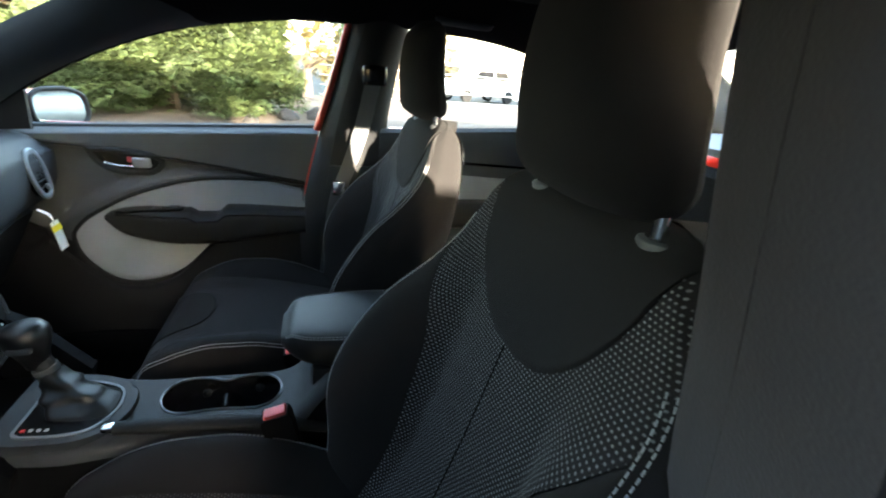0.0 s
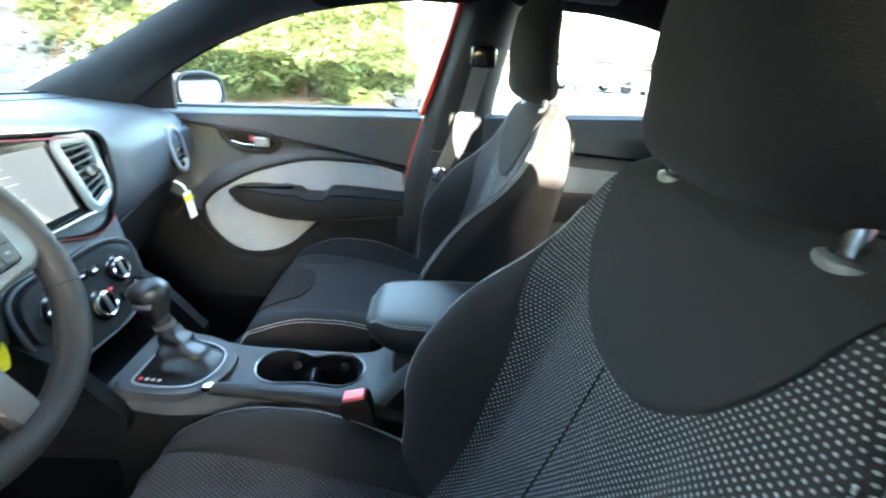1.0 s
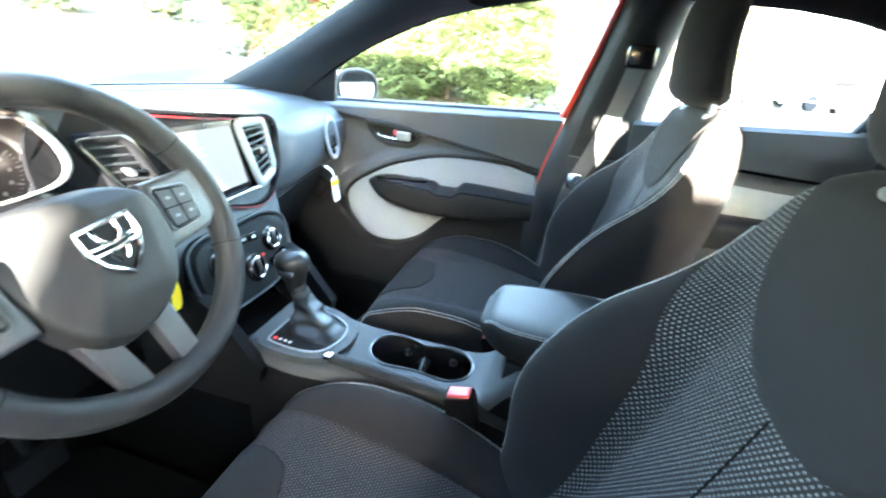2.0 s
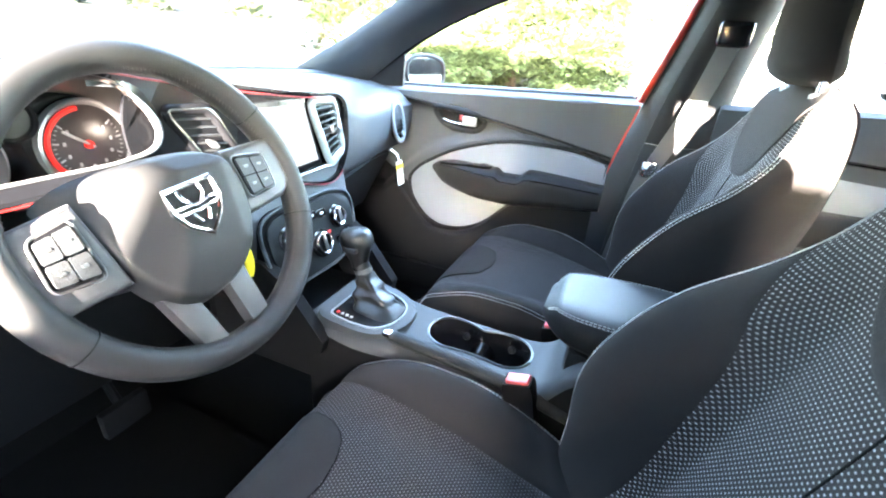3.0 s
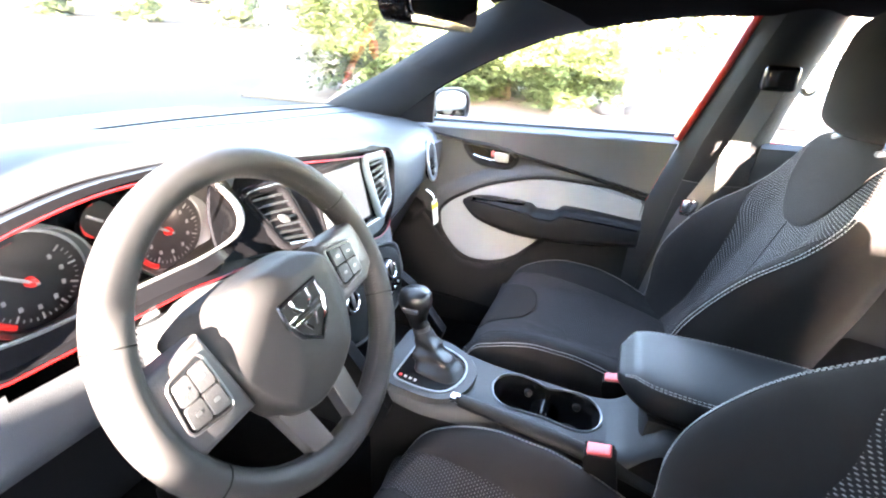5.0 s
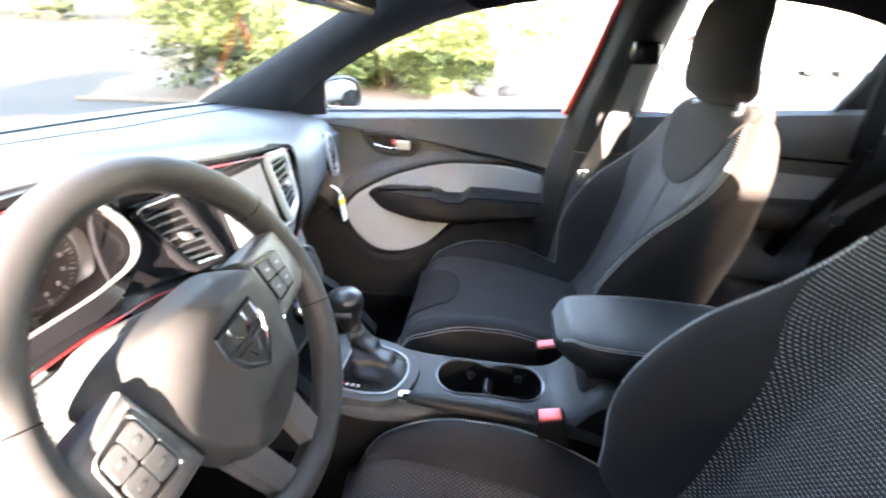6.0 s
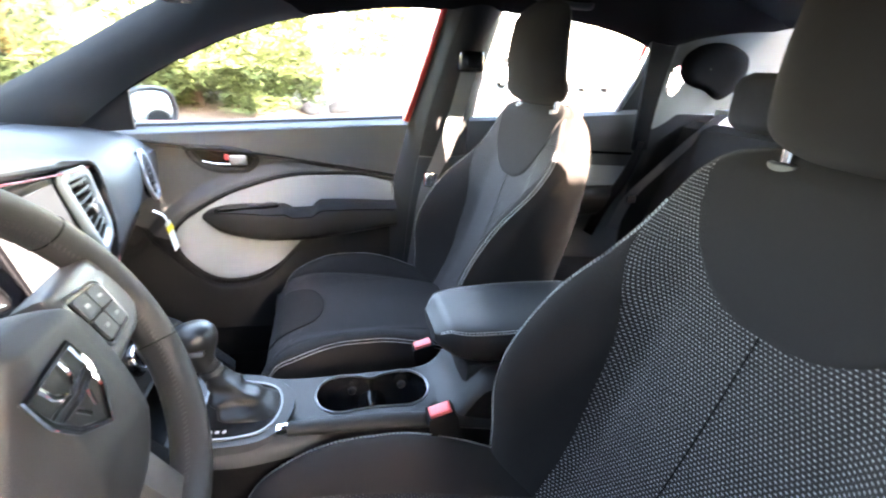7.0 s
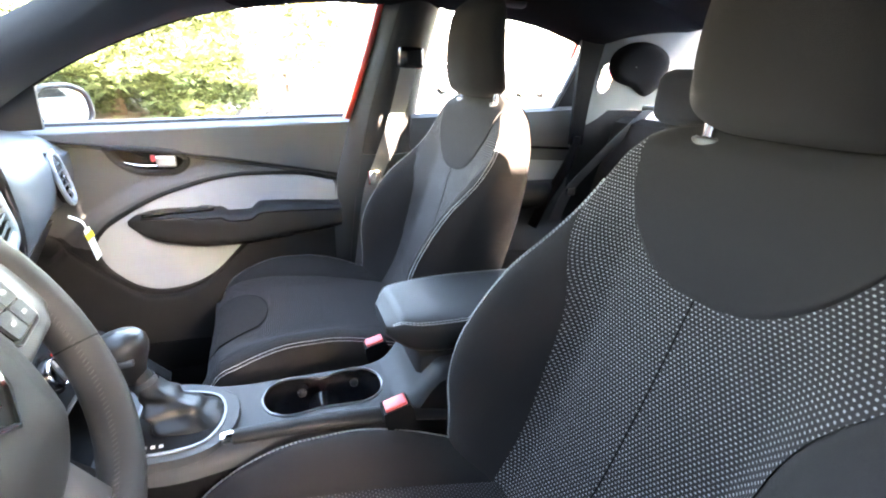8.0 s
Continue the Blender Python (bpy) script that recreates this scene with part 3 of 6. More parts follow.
# ---- rear passenger door ----
rdoor = thing("rear_door", "closed rear passenger door with black card and grey insert", "car door")


def rbelt(x):
    return 1.005 + 0.05 * x


def ry(x, z):
    y = 0.70 - 0.02 * sm(0.90, 0.96, z) + 0.03 * sm(rbelt(x) - 0.01, rbelt(x) + 0.01, z)
    return y + 0.012 * sm(0.895, 0.88, z) - 0.03 * sm(0.62, 0.5, z)


def rcard(u, v):
    x = -0.11 + 0.71 * u
    z = 0.30 + (rbelt(x) - 0.30) * v
    return (x, ry(x, z), z)


part("arch_trim", sheet(lambda u, v: (0.50 + 0.30 * u, 0.672 - 0.02 * u, 0.30 + 0.72 * v), 6, 10, 0.01), DARKP, rdoor, "black trim beside the bench")
part("door_card", sheet(rcard, 40, 60, 0.01), DOORPAD, rdoor, "black moulded door card")
part("door_trim_line", tube([(x, ry(x, 0.895) - 0.006, 0.905 - 0.05 * x) for x in np.linspace(0.0, 0.55, 20)], 0.008, 8, flat=0.6), GLOSS, rdoor)
part("door_insert", sheet(lambda u, v: (0.02 + 0.52 * u, ry(0, 0.8) - 0.006, 0.765 + (0.095 - 0.03 * u) * v), 10, 6, 0.004), GREY, rdoor, "light grey cloth insert")


def rarm(u, v):
    x = 0.0 + 0.48 * v
    w = -math.pi / 2 + math.pi * u
    c, s = math.cos(w), math.sin(w)
    out = 0.07 * sm(0.0, 0.12, v) * sm(1.0, 0.86, v)
    return (x, 0.715 - out * abs(c) ** 0.5, 0.715 + 0.05 * (abs(s) ** 0.6) * (1 if s > 0 else -1))


part("armrest", sheet(rarm, 16, 24), DARKP, rdoor, "black padded armrest")
rtop = [(-0.02, 0.66, 1.302), (0.19, 0.66, 1.292), (0.34, 0.658, 1.268), (0.48, 0.655, 1.226)]
part("window_frame", tube(path(rtop, 24), 0.013, 8), LINER, rdoor)
part("window_frame", tube(path([(0.48, 0.655, 1.226), (0.455, 0.675, 1.13), (0.415, 0.70, 1.02)], 14), 0.010, 8), PILLAR, rdoor)
part("frame_edge", tube(path([(0.475, 0.690, 1.235), (0.462, 0.700, 1.18)], 6), 0.008, 8), RED, rdoor, "red painted door frame edge")
part("quarter_post", sheet(lambda u, v: (0.474 - 0.039 * v + u * (0.055 + 0.045 * v * v), 0.655 - 0.04 * v, 0.90 + 0.36 * v), 4, 8, 0.012), DEEP, rdoor)
part("quarter_panel", plate([(0.478, 1.215), (0.456, 1.13), (0.417, 1.015), (0.53, 1.015), (0.53, 1.215)], lambda a, b, h: (a, 0.700 - 0.04 * (b - 1.015) / 0.2 + h, b), 0.01), DARKP, rdoor, "black corner panel of the window")
part("door_seal", tube(path([(0.500, 0.656, 0.93), (0.490, 0.658, 0.86), (0.455, 0.660, 0.78), (0.405, 0.662, 0.70), (0.36, 0.662, 0.60)], 20), 0.026, 10, flat=0.5), DEEP, rdoor, "black door seal")
rp = part("window_glass", sheet(lambda u, v: (-0.02 + u * (0.43 + 0.05 * v), 0.72 - 0.05 * v, 1.0 + v * (0.30 - 0.07 * u ** 2)), 8, 6), GLASS, rdoor)
rp.visible_shadow = False
part("door_skin", sheet(lambda u, v: (-0.06 + 0.66 * u, 0.80 + 0.035 * math.sin(math.pi * v * 0.9), 0.30 + 0.69 * v), 8, 12, 0.01), RED, rdoor)
# the driver's side: rear door shut, front door swung open
rdoor_left = copy_thing(rdoor, Matrix.Diagonal((1, -1, 1, 1)))
tagged(rdoor_left, "closed rear door on the driver's side with black card", "car door")
hinge = Vector((-1.22, -0.76, 0))
door_left = copy_thing(door, Matrix.Translation(hinge) @ Matrix.Rotation(radians(-68), 4, "Z") @ Matrix.Translation(-hinge) @ Matrix.Diagonal((1, -1, 1, 1)))
tagged(door_left, "open driver's door with black card and light grey insert", "car door")

# ---- dashboard ----
dash = thing("dashboard", "charcoal soft-touch dashboard with gloss black instrument island", "dashboard")


def dash_face(y):
    """x of the dashboard's nose at a given y: swelling before the driver, bowed back towards the doors."""
    return -0.935 + 0.030 * sm(-0.20, -0.32, y) * sm(-0.68, -0.58, y) - 0.070 * sm(0.20, 0.68, y) - 0.02 * sm(-0.58, -0.70, y)


dash_top = crv((-0.70, 1.0), (-0.58, 1.040), (-0.50, 1.064), (-0.42, 1.074), (-0.34, 1.072), (-0.25, 1.056), (-0.14, 1.036), (0.0, 1.014), (0.10, 1.002), (0.20, 0.988), (0.30, 0.984), (0.50, 0.972), (0.70, 0.955))


def dash_skin(u, v):
    y = -0.70 + 1.385 * u
    n, t = dash_face(y), dash_top(y)
    base = -1.42 - 0.20 * (1 - (y / 0.7) ** 2)
    low = 0.775
    lip = 0.020 + 0.025 * sm(0.17, 0.27, y)
    prof = [(base, 0.985), (base + 0.10, 0.992), ((base + n) / 2, 0.5 * (t + 1.0)), (n - 0.12, t + 0.006), (n - 0.04, t - 0.3 * lip), (n, t - lip), (n + 0.012 * sm(0.15, 0.30, y), 0.90), (n + 0.004, 0.83), (n - 0.03, low), (n - 0.10, low - 0.035), (n - 0.20, low - 0.10), (n - 0.26, 0.5)]
    k = v * (len(prof) - 1)
    d = np.arange(len(prof), dtype=float)
    x, z = crv(*np.c_[d, np.array(prof)])(k)
    return (x, y, z)


RECESS = [(-0.595, 0.94), (-0.575, 1.0), (-0.49, 1.032), (-0.42, 1.040), (-0.345, 1.038), (-0.285, 1.012), (-0.245, 0.97), (-0.240, 0.91), (-0.30, 0.885), (-0.55, 0.885)]
pad = sheet(dash_skin, 120, 110)
gone = [f for f in pad.faces if f.calc_center_median().x > -1.06 and inside(RECESS, f.calc_center_median().y, f.calc_center_median().z)]
bmesh.ops.delete(pad, geom=gone, context="FACES")
part("dash_pad", pad, DASHTOP, dash, "charcoal soft-touch dashboard pad")
part("glovebox_lid", sheet(lambda u, v: (dash_face(0.24 + 0.36 * u) - 0.045 - 0.11 * v, 0.24 + 0.36 * u, 0.765 - 0.20 * v + 0.01 * math.sin(math.pi * u)), 12, 8, 0.015), DARKP, dash, "black glovebox lid")
part("glovebox_latch", box(-1.06, -1.035, 0.40, 0.47, 0.728, 0.752, 0.005), GLOSS, dash)


part("defroster_slot", tube([(dash_skin(u, 0.115)[0], dash_skin(u, 0.115)[1], dash_skin(u, 0.115)[2] + 0.001) for u in np.linspace(0.04, 0.96, 60)], 0.006, 6, flat=0.5), DEEP, dash, "black defroster slot")
part("dash_seam", tube([(dash_skin(u, 0.17)[0], dash_skin(u, 0.17)[1], dash_skin(u, 0.17)[2] + 0.0006) for u in np.linspace(0.02, 0.98, 80)], 0.0016, 6), DARKP, dash)
# gloss black island with red edging
def island_x(y):
    return -0.918 + 0.03 * sm(-0.22, -0.36, y) - 0.015 * sm(0.10, 0.22, y)


ISL = [(-0.600, 0.955), (-0.585, 1.005), (-0.55, 1.034), (-0.49, 1.052), (-0.42, 1.060), (-0.345, 1.058), (-0.26, 1.042), (-0.14, 1.022), (0.0, 1.002), (0.10, 0.990), (0.185, 0.978), (0.205, 0.962), (0.208, 0.90), (0.195, 0.85), (0.16, 0.815), (0.11, 0.802), (0.0, 0.826), (-0.10, 0.850), (-0.22, 0.880), (-0.30, 0.906), (-0.36, 0.918), (-0.45, 0.920), (-0.54, 0.920), (-0.585, 0.930)]
isl = smooth_loop(ISL, 144)


def on_isl(a, b, h):
    return (island_x(a) + 0.10 * (0.92 - b) * 0.6 + h, a, b)


ring_in = [(c * 0.965 + 0.035 * -0.18, d * 0.955 + 0.045 * 0.915) for c, d in isl]
bm = bmesh.new()
o1 = [bm.verts.new(on_isl(a, b, -0.02)) for a, b in isl]
o2 = [bm.verts.new(on_isl(a, b, 0.012)) for a, b in isl]
o3 = [bm.verts.new(on_isl(a, b, 0.012)) for a, b in ring_in]
o4 = [bm.verts.new(on_isl(a, b, -0.012)) for a, b in ring_in]
for p, q in ((o1, o2), (o2, o3), (o3, o4)):
    for i in range(len(p)):
        j = (i + 1) % len(p)
        bm.faces.new((p[i], p[j], q[j], q[i]))
island = part("instrument_island", bm, PIANO, dash, "gloss black island surround")
run = [i for i, (a, b) in enumerate(isl) if a < 0.188]
turn = next(k for k in range(1, len(run)) if run[k] != run[k - 1] + 1)
for ids, drop, out in ((run[:turn], 0.010, 0.0135), (run[turn:], 0.003, 0.011)):
    part("red_edging", tube([on_isl(isl[i][0], isl[i][1] - drop, out) for i in ids[2:-2]], 0.0014, 6, up=(1, 0, 0)), REDTRIM, dash, "thin red edging strip")
# centre plate behind vents and screen
cen = smooth_loop([(-0.27, 1.034), (-0.14, 1.014), (0.0, 0.996), (0.10, 0.984), (0.182, 0.972), (0.20, 0.94), (0.20, 0.88), (0.185, 0.845), (0.15, 0.818), (0.10, 0.808), (0.0, 0.832), (-0.12, 0.860), (-0.22, 0.886), (-0.30, 0.912), (-0.31, 0.97)], 80)
part("centre_plate", plate(cen, lambda a, b, h: on_isl(a, b, h - 0.013), 0.005), PIANO, dash, "gloss black centre plate")


def air_vent(quad, slats, frame_mat):
    """An air outlet in a four-cornered frame (y, z), with blades and a thumb tab."""
    q = np.array(quad)

    def at(u, v, h):
        a, b = (q[0] * (1 - u) + q[1] * u) * (1 - v) + (q[3] * (1 - u) + q[2] * u) * v
        return on_isl(a, b, h)
    loop = [at(*p, 0.004) for p in rounded(0.0, 1.0, 0.0, 1.0, 0.16, 5)]
    vent = part("air_vent", tube(loop, 0.0085 if frame_mat is GLOSS else 0.0105, 8, closed=True, up=(1, 0, 0), flat=0.6), frame_mat, dash, "air vent with satin frame and black blades")
    back = plate(rounded(0.02, 0.98, 0.02, 0.98, 0.15, 4), lambda a, b, h: at(a, b, h - 0.011), 0.004)
    part("vent_back", back, LINER, vent)
    for k in range(slats):
        v = (k + 0.7) / (slats + 0.4)
        bm = sheet(lambda u, w: Vector(at(0.05 + 0.90 * u, v, -0.007 + 0.014 * w)) + Vector((0, 0, 0.007 * w)), 4, 2, 0.0036)
        part("blade", bm, DARKP, vent)
    part("thumb_tab", plate(rounded(0.40, 0.60, 0.42, 0.56, 0.05, 3), lambda a, b, h: at(a, b, 0.004 + h), 0.009, 0.02), DARKMETAL, vent)
    return vent


air_vent([(-0.250, 0.990), (-0.168, 0.985), (-0.108, 0.866), (-0.180, 0.884)], 8, GLOSS)
air_vent([(0.068, 0.976), (0.156, 0.972), (0.187, 0.858), (0.120, 0.838)], 9, VENTSATIN)
# side outlet by the door
SV = Vector((-0.979, 0.556, 0.868))


def on_side(a, b, h):
    """The side outlet's own face: a across, b up, h out of the dashboard."""
    return SV + Vector((-0.16 * a - 0.10 * b + h, a - 0.16 * b, b))


oval = [(0.044 * math.copysign(abs(math.cos(w)) ** 0.85, math.cos(w)), 0.058 * math.copysign(abs(math.sin(w)) ** 0.85, math.sin(w))) for w in (k * math.tau / 48 for k in range(48))]
sv = part("side_vent", tube([on_side(a, b, 0.004) for a, b in oval], 0.0075, 8, closed=True, up=(1, 0.2, 0), flat=0.7), VENTSATIN, dash, "oval side air vent with satin ring")
part("vent_back", plate(oval, lambda a, b, h: on_side(a, b, h - 0.012), 0.004), LINER, sv)
part("vent_barrel", sheet(lambda u, v: on_side(oval[int(u * 48) % 48][0] * 0.97, oval[int(u * 48) % 48][1] * 0.97, -0.012 + 0.016 * v), 48, 2, wrap=True), DEEP, sv)
for k in range(6):
    b = -0.040 + 0.016 * k
    w = 0.040 * math.sqrt(max(1 - (b / 0.056) ** 2, 0))
    part("blade", sheet(lambda u, v: on_side(w * (2 * u - 1), b + 0.006 * v, -0.006 + 0.012 * v), 4, 2, 0.0028), PLASTIC, sv)
part("thumb_tab", plate(rounded(-0.007, 0.007, -0.010, 0.006, 0.003, 3), lambda a, b, h: on_side(a, b, h + 0.003), 0.008, 0.002), CHROME, sv)
part("vent_wheel", plate(rounded(0.012, 0.026, -0.044, -0.030, 0.004, 3), lambda a, b, h: on_side(a, b, h + 0.002), 0.006, 0.002), SILVER, sv)

# touch screen
scr_o = [(-0.098, 0.985), (0.062, 0.983), (0.095, 0.842), (-0.065, 0.838)]
part("screen_bezel", plate(scr_o, lambda a, b, h: on_isl(a, b, h - 0.006), 0.008, 0.003), PIANO, dash)
scr_i = [(-0.088, 0.975), (0.052, 0.973), (0.080, 0.856), (-0.060, 0.852)]
SCREEN = glow("lit_screen", (0.05, 0.054, 0.057), 0.075)
SCREEN.node_tree.nodes["Principled BSDF"].inputs["Roughness"].default_value = 0.12
part("touch_screen", plate(scr_i, lambda a, b, h: on_isl(a, b, h + 0.002), 0.002), SCREEN, dash, "touch screen washed out by daylight")
for k in range(5):
    v = 0.16 + 0.11 * k
    q0 = [np.array(p) for p in scr_i]
    ends = [(q0[0] * (1 - u) + q0[1] * u) * (1 - v) + (q0[3] * (1 - u) + q0[2] * u) * v for u in (0.06, 0.34 + 0.05 * (k % 3))]
    part("screen_text_bar", tube([on_isl(*e, 0.0045) for e in ends], 0.0012, 4, flat=0.4), glow("screen_text", (0.16, 0.17, 0.18), 0.06), dash)
part("screen_trim", tube([on_isl(a, b, 0.005) for a, b in ((-0.062, 0.832), (0.03, 0.836), (0.098, 0.838), (0.12, 0.836))], 0.0025, 6), DARKMETAL, dash)

# instruments
GX = -0.990
RIMX = -0.905
RIM = smooth_loop([(-0.585, 0.975), (-0.560, 1.017), (-0.49, 1.037), (-0.425, 1.044), (-0.36, 1.042), (-0.315, 1.032), (-0.282, 1.003), (-0.266, 0.965), (-0.275, 0.947), (-0.318, 0.936), (-0.38, 0.934), (-0.46, 0.934), (-0.54, 0.937), (-0.577, 0.950)], 96)
BACK = smooth_loop([(-0.605, 0.945), (-0.580, 0.992), (-0.49, 1.012), (-0.425, 1.018), (-0.36, 1.016), (-0.30, 1.004), (-0.258, 0.975), (-0.240, 0.940), (-0.252, 0.912), (-0.310, 0.890), (-0.38, 0.884), (-0.46, 0.884), (-0.55, 0.888), (-0.595, 0.908)], 96)
part("instrument_panel", plate(BACK, lambda a, b, h: (GX - 0.02 + h, a, b), 0.006), GLOSS, dash, "black instrument panel with two red-ringed dials")


def bowl(u, v):
    """The deep hood from its rim back to the dials."""
    (a, b), (c, d) = RIM[int(u * 96) % 96], BACK[int(u * 96) % 96]
    w = math.sin(v * math.pi / 2)
    return (RIMX + (GX - 0.016 - RIMX) * v, a + (c - a) * w, b + (d - b) * w)


part("instrument_hood", sheet(bowl, 96, 12, wrap=True), BOWL, dash, "satin brown bowl round the dials")
bm = bmesh.new()
q1 = [bm.verts.new((island_x(a) + 0.06 * (0.92 - b) - 0.001, a, b)) for a, b in ((-0.425 + (a + 0.425) * 1.13, 0.988 + (b - 0.988) * 1.30) for a, b in RIM)]
q2 = [bm.verts.new((RIMX, a, b)) for a, b in RIM]
for i in range(96):
    j = (i + 1) % 96
    bm.faces.new((q1[i], q1[j], q2[j], q2[i]))
part("instrument_surround", bm, PIANO, dash, "gloss black dial surround")
# the rim is silver only along its lit right end and bottom
def run_on(pts):
    """A stretch of a loop, begun after its gap."""
    k0 = max(range(len(pts)), key=lambda i: math.dist(pts[i], pts[i - 1]))
    return pts[k0:] + pts[:k0]


low = run_on([(a, b) for a, b in RIM if b < 0.958 or a > -0.300])
part("instrument_rim", tube([(RIMX + 0.002, a, b) for a, b in low], lambda t: 0.0024 + 0.0036 * math.exp(-((t - 0.14) / 0.10) ** 2), 8, up=(1, 0, 0), flat=0.6), TRIMSILVER, dash, "satin silver rim round the dials")
# the hood's shade on the rim's top is painted in with the bowl's colour
part("instrument_rim", tube([(RIMX + 0.002, a, b) for a, b in run_on([p for p in RIM if p[1] >= 0.956 and p[0] <= -0.298])], 0.003, 8, up=(1, 0, 0)), BOWL, dash)
FACE = mat("brown_black_dial_face", (0.045, 0.037, 0.036), 0.3, bump=0.0)
RINGLIT = glow("lit_red_ring", (0.5, 0.02, 0.015), 0.008)
WHITELIT = glow("lit_white_mark", (0.30, 0.29, 0.28), 0.004)
for gy, gz, gr in ((-0.308, 0.942, 0.062), (-0.468, 0.942, 0.062), (-0.388, 0.985, 0.026)):
    m = Matrix.Translation((GX - 0.012, gy, gz)) @ Matrix.Rotation(math.pi / 2, 4, "Y")
    dial = part("dial", turned([(gr, 0), (gr * 1.02, 0.016), (gr * 0.97, 0.018), (gr * 0.92, 0.004), (0.001, 0.004)], 40, m=m), SILVER if gr > 0.05 else GLOSS, dash, "round instrument dial")
    part("dial_face", turned([(gr * 0.86, 0.003), (gr * 0.86, 0.006), (0.001, 0.006)], 40, m=m), FACE, dial)
    arc = [m @ Vector((gr * 0.80 * math.cos(w), gr * 0.80 * math.sin(w), 0.008)) for w in np.linspace(-3.05, -0.55, 40)]
    part("lit_arc", tube(arc, gr * 0.055, 6, up=(1, 0, 0)), RINGLIT, dial, "glowing red arc")
    if gr > 0.05:
        for k in range(33):
            w = -2.3 + 4.6 * k / 32
            part("tick", tube([m @ Vector((gr * r * math.cos(w), gr * r * math.sin(w), 0.0085)) for r in (0.66 if k % 4 else 0.60, 0.72)], 0.0005 if k % 4 else 0.0011, 5, up=(1, 0.1, 0)), WHITELIT, dial)
            if k % 4 == 0:
                part("dial_figure", plate(rounded(-0.0018, 0.0018, -0.0026, 0.0026, 0.0006, 2), lambda a, b, h: m @ Vector((gr * 0.49 * math.cos(w) + b, gr * 0.49 * math.sin(w) + a, 0.0075 + h)), 0.001), WHITELIT, dial)
        part("needle_hub", turned([(0.006, 0.006), (0.005, 0.012), (0.001, 0.013)], 20, m=m), RINGLIT, dial, "glowing red needle hub")
    part("needle", tube([m @ Vector((gr * r * math.cos(-2.2), gr * r * math.sin(-2.2), 0.011)) for r in (-0.1, 0.6)], 0.002, 5, up=(1, 0.1, 0)), WHITELIT, dial)
part("trip_display", plate(rounded(-0.414, -0.368, 0.874, 0.906, 0.004), lambda a, b, h: (GX - 0.008 + h, a, b), 0.002), glow("lit_red_display", (0.03, 0.002, 0.004), 0.008), dash, "dim red trip display")
for k, (y0, y1, z) in enumerate(((-0.408, -0.394, 0.895), (-0.386, -0.374, 0.895), (-0.404, -0.378, 0.881))):
    part("display_bar", box(GX - 0.005, GX - 0.004, y0, y1, z, z + 0.006, 0), WHITELIT, dash)

def fascia(u, v):
    e = 2 * u - 1
    z = 0.835 - 0.185 * v
    w = 0.205 - 0.065 * v ** 0.8
    x = -0.925 + 0.030 * sm(0, 0.5, v) - 0.020 * sm(0.6, 1.0, v) - 0.11 * max(0, abs(e) - 0.72) ** 1.3
    return (x, e * w, z)


part("stack_fascia", sheet(fascia, 36, 18, 0.01), PLASTIC, dash, "charcoal centre stack fascia")
# heater controls
HEATER = mat("heater_panel_black", (0.008, 0.0085, 0.009), 0.6, bump=0.2, grain=700, spec=0.12)
WHITEMARK = mat("white_print", (0.5, 0.5, 0.5), 0.6, bump=0.0)
HX = -0.864
hv = smooth_loop([(-0.115, 0.770), (0.0, 0.782), (0.105, 0.776), (0.135, 0.755), (0.130, 0.715), (0.105, 0.672), (0.06, 0.655), (-0.03, 0.652), (-0.10, 0.665), (-0.125, 0.71)], 60)


def on_hv(a, b, h):
    return (HX + 0.315 * (0.715 - b) + h, a, b)


recess = [(0.005 + (a - 0.005) * 1.09, 0.716 + (b - 0.716) * 1.12) for a, b in hv]
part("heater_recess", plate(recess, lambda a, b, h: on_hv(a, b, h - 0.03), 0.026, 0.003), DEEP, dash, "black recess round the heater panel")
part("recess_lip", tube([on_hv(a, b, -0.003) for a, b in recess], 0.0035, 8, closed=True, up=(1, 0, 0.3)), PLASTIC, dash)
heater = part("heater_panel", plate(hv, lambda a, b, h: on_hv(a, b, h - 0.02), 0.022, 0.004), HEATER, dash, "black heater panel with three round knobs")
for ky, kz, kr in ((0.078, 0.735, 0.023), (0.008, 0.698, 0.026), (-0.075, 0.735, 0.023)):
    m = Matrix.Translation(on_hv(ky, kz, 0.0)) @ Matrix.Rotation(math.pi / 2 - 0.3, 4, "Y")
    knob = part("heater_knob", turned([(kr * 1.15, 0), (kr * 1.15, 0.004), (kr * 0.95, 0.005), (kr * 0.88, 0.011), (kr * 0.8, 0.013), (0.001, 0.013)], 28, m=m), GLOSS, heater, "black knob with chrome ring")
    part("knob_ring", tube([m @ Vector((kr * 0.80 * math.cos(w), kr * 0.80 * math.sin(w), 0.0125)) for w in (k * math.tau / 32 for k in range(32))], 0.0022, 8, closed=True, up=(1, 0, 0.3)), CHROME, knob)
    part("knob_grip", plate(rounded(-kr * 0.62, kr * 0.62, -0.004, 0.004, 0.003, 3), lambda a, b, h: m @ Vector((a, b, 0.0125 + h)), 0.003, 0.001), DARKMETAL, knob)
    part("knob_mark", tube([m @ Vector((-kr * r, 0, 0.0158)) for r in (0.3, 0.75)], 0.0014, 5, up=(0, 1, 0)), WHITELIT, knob)
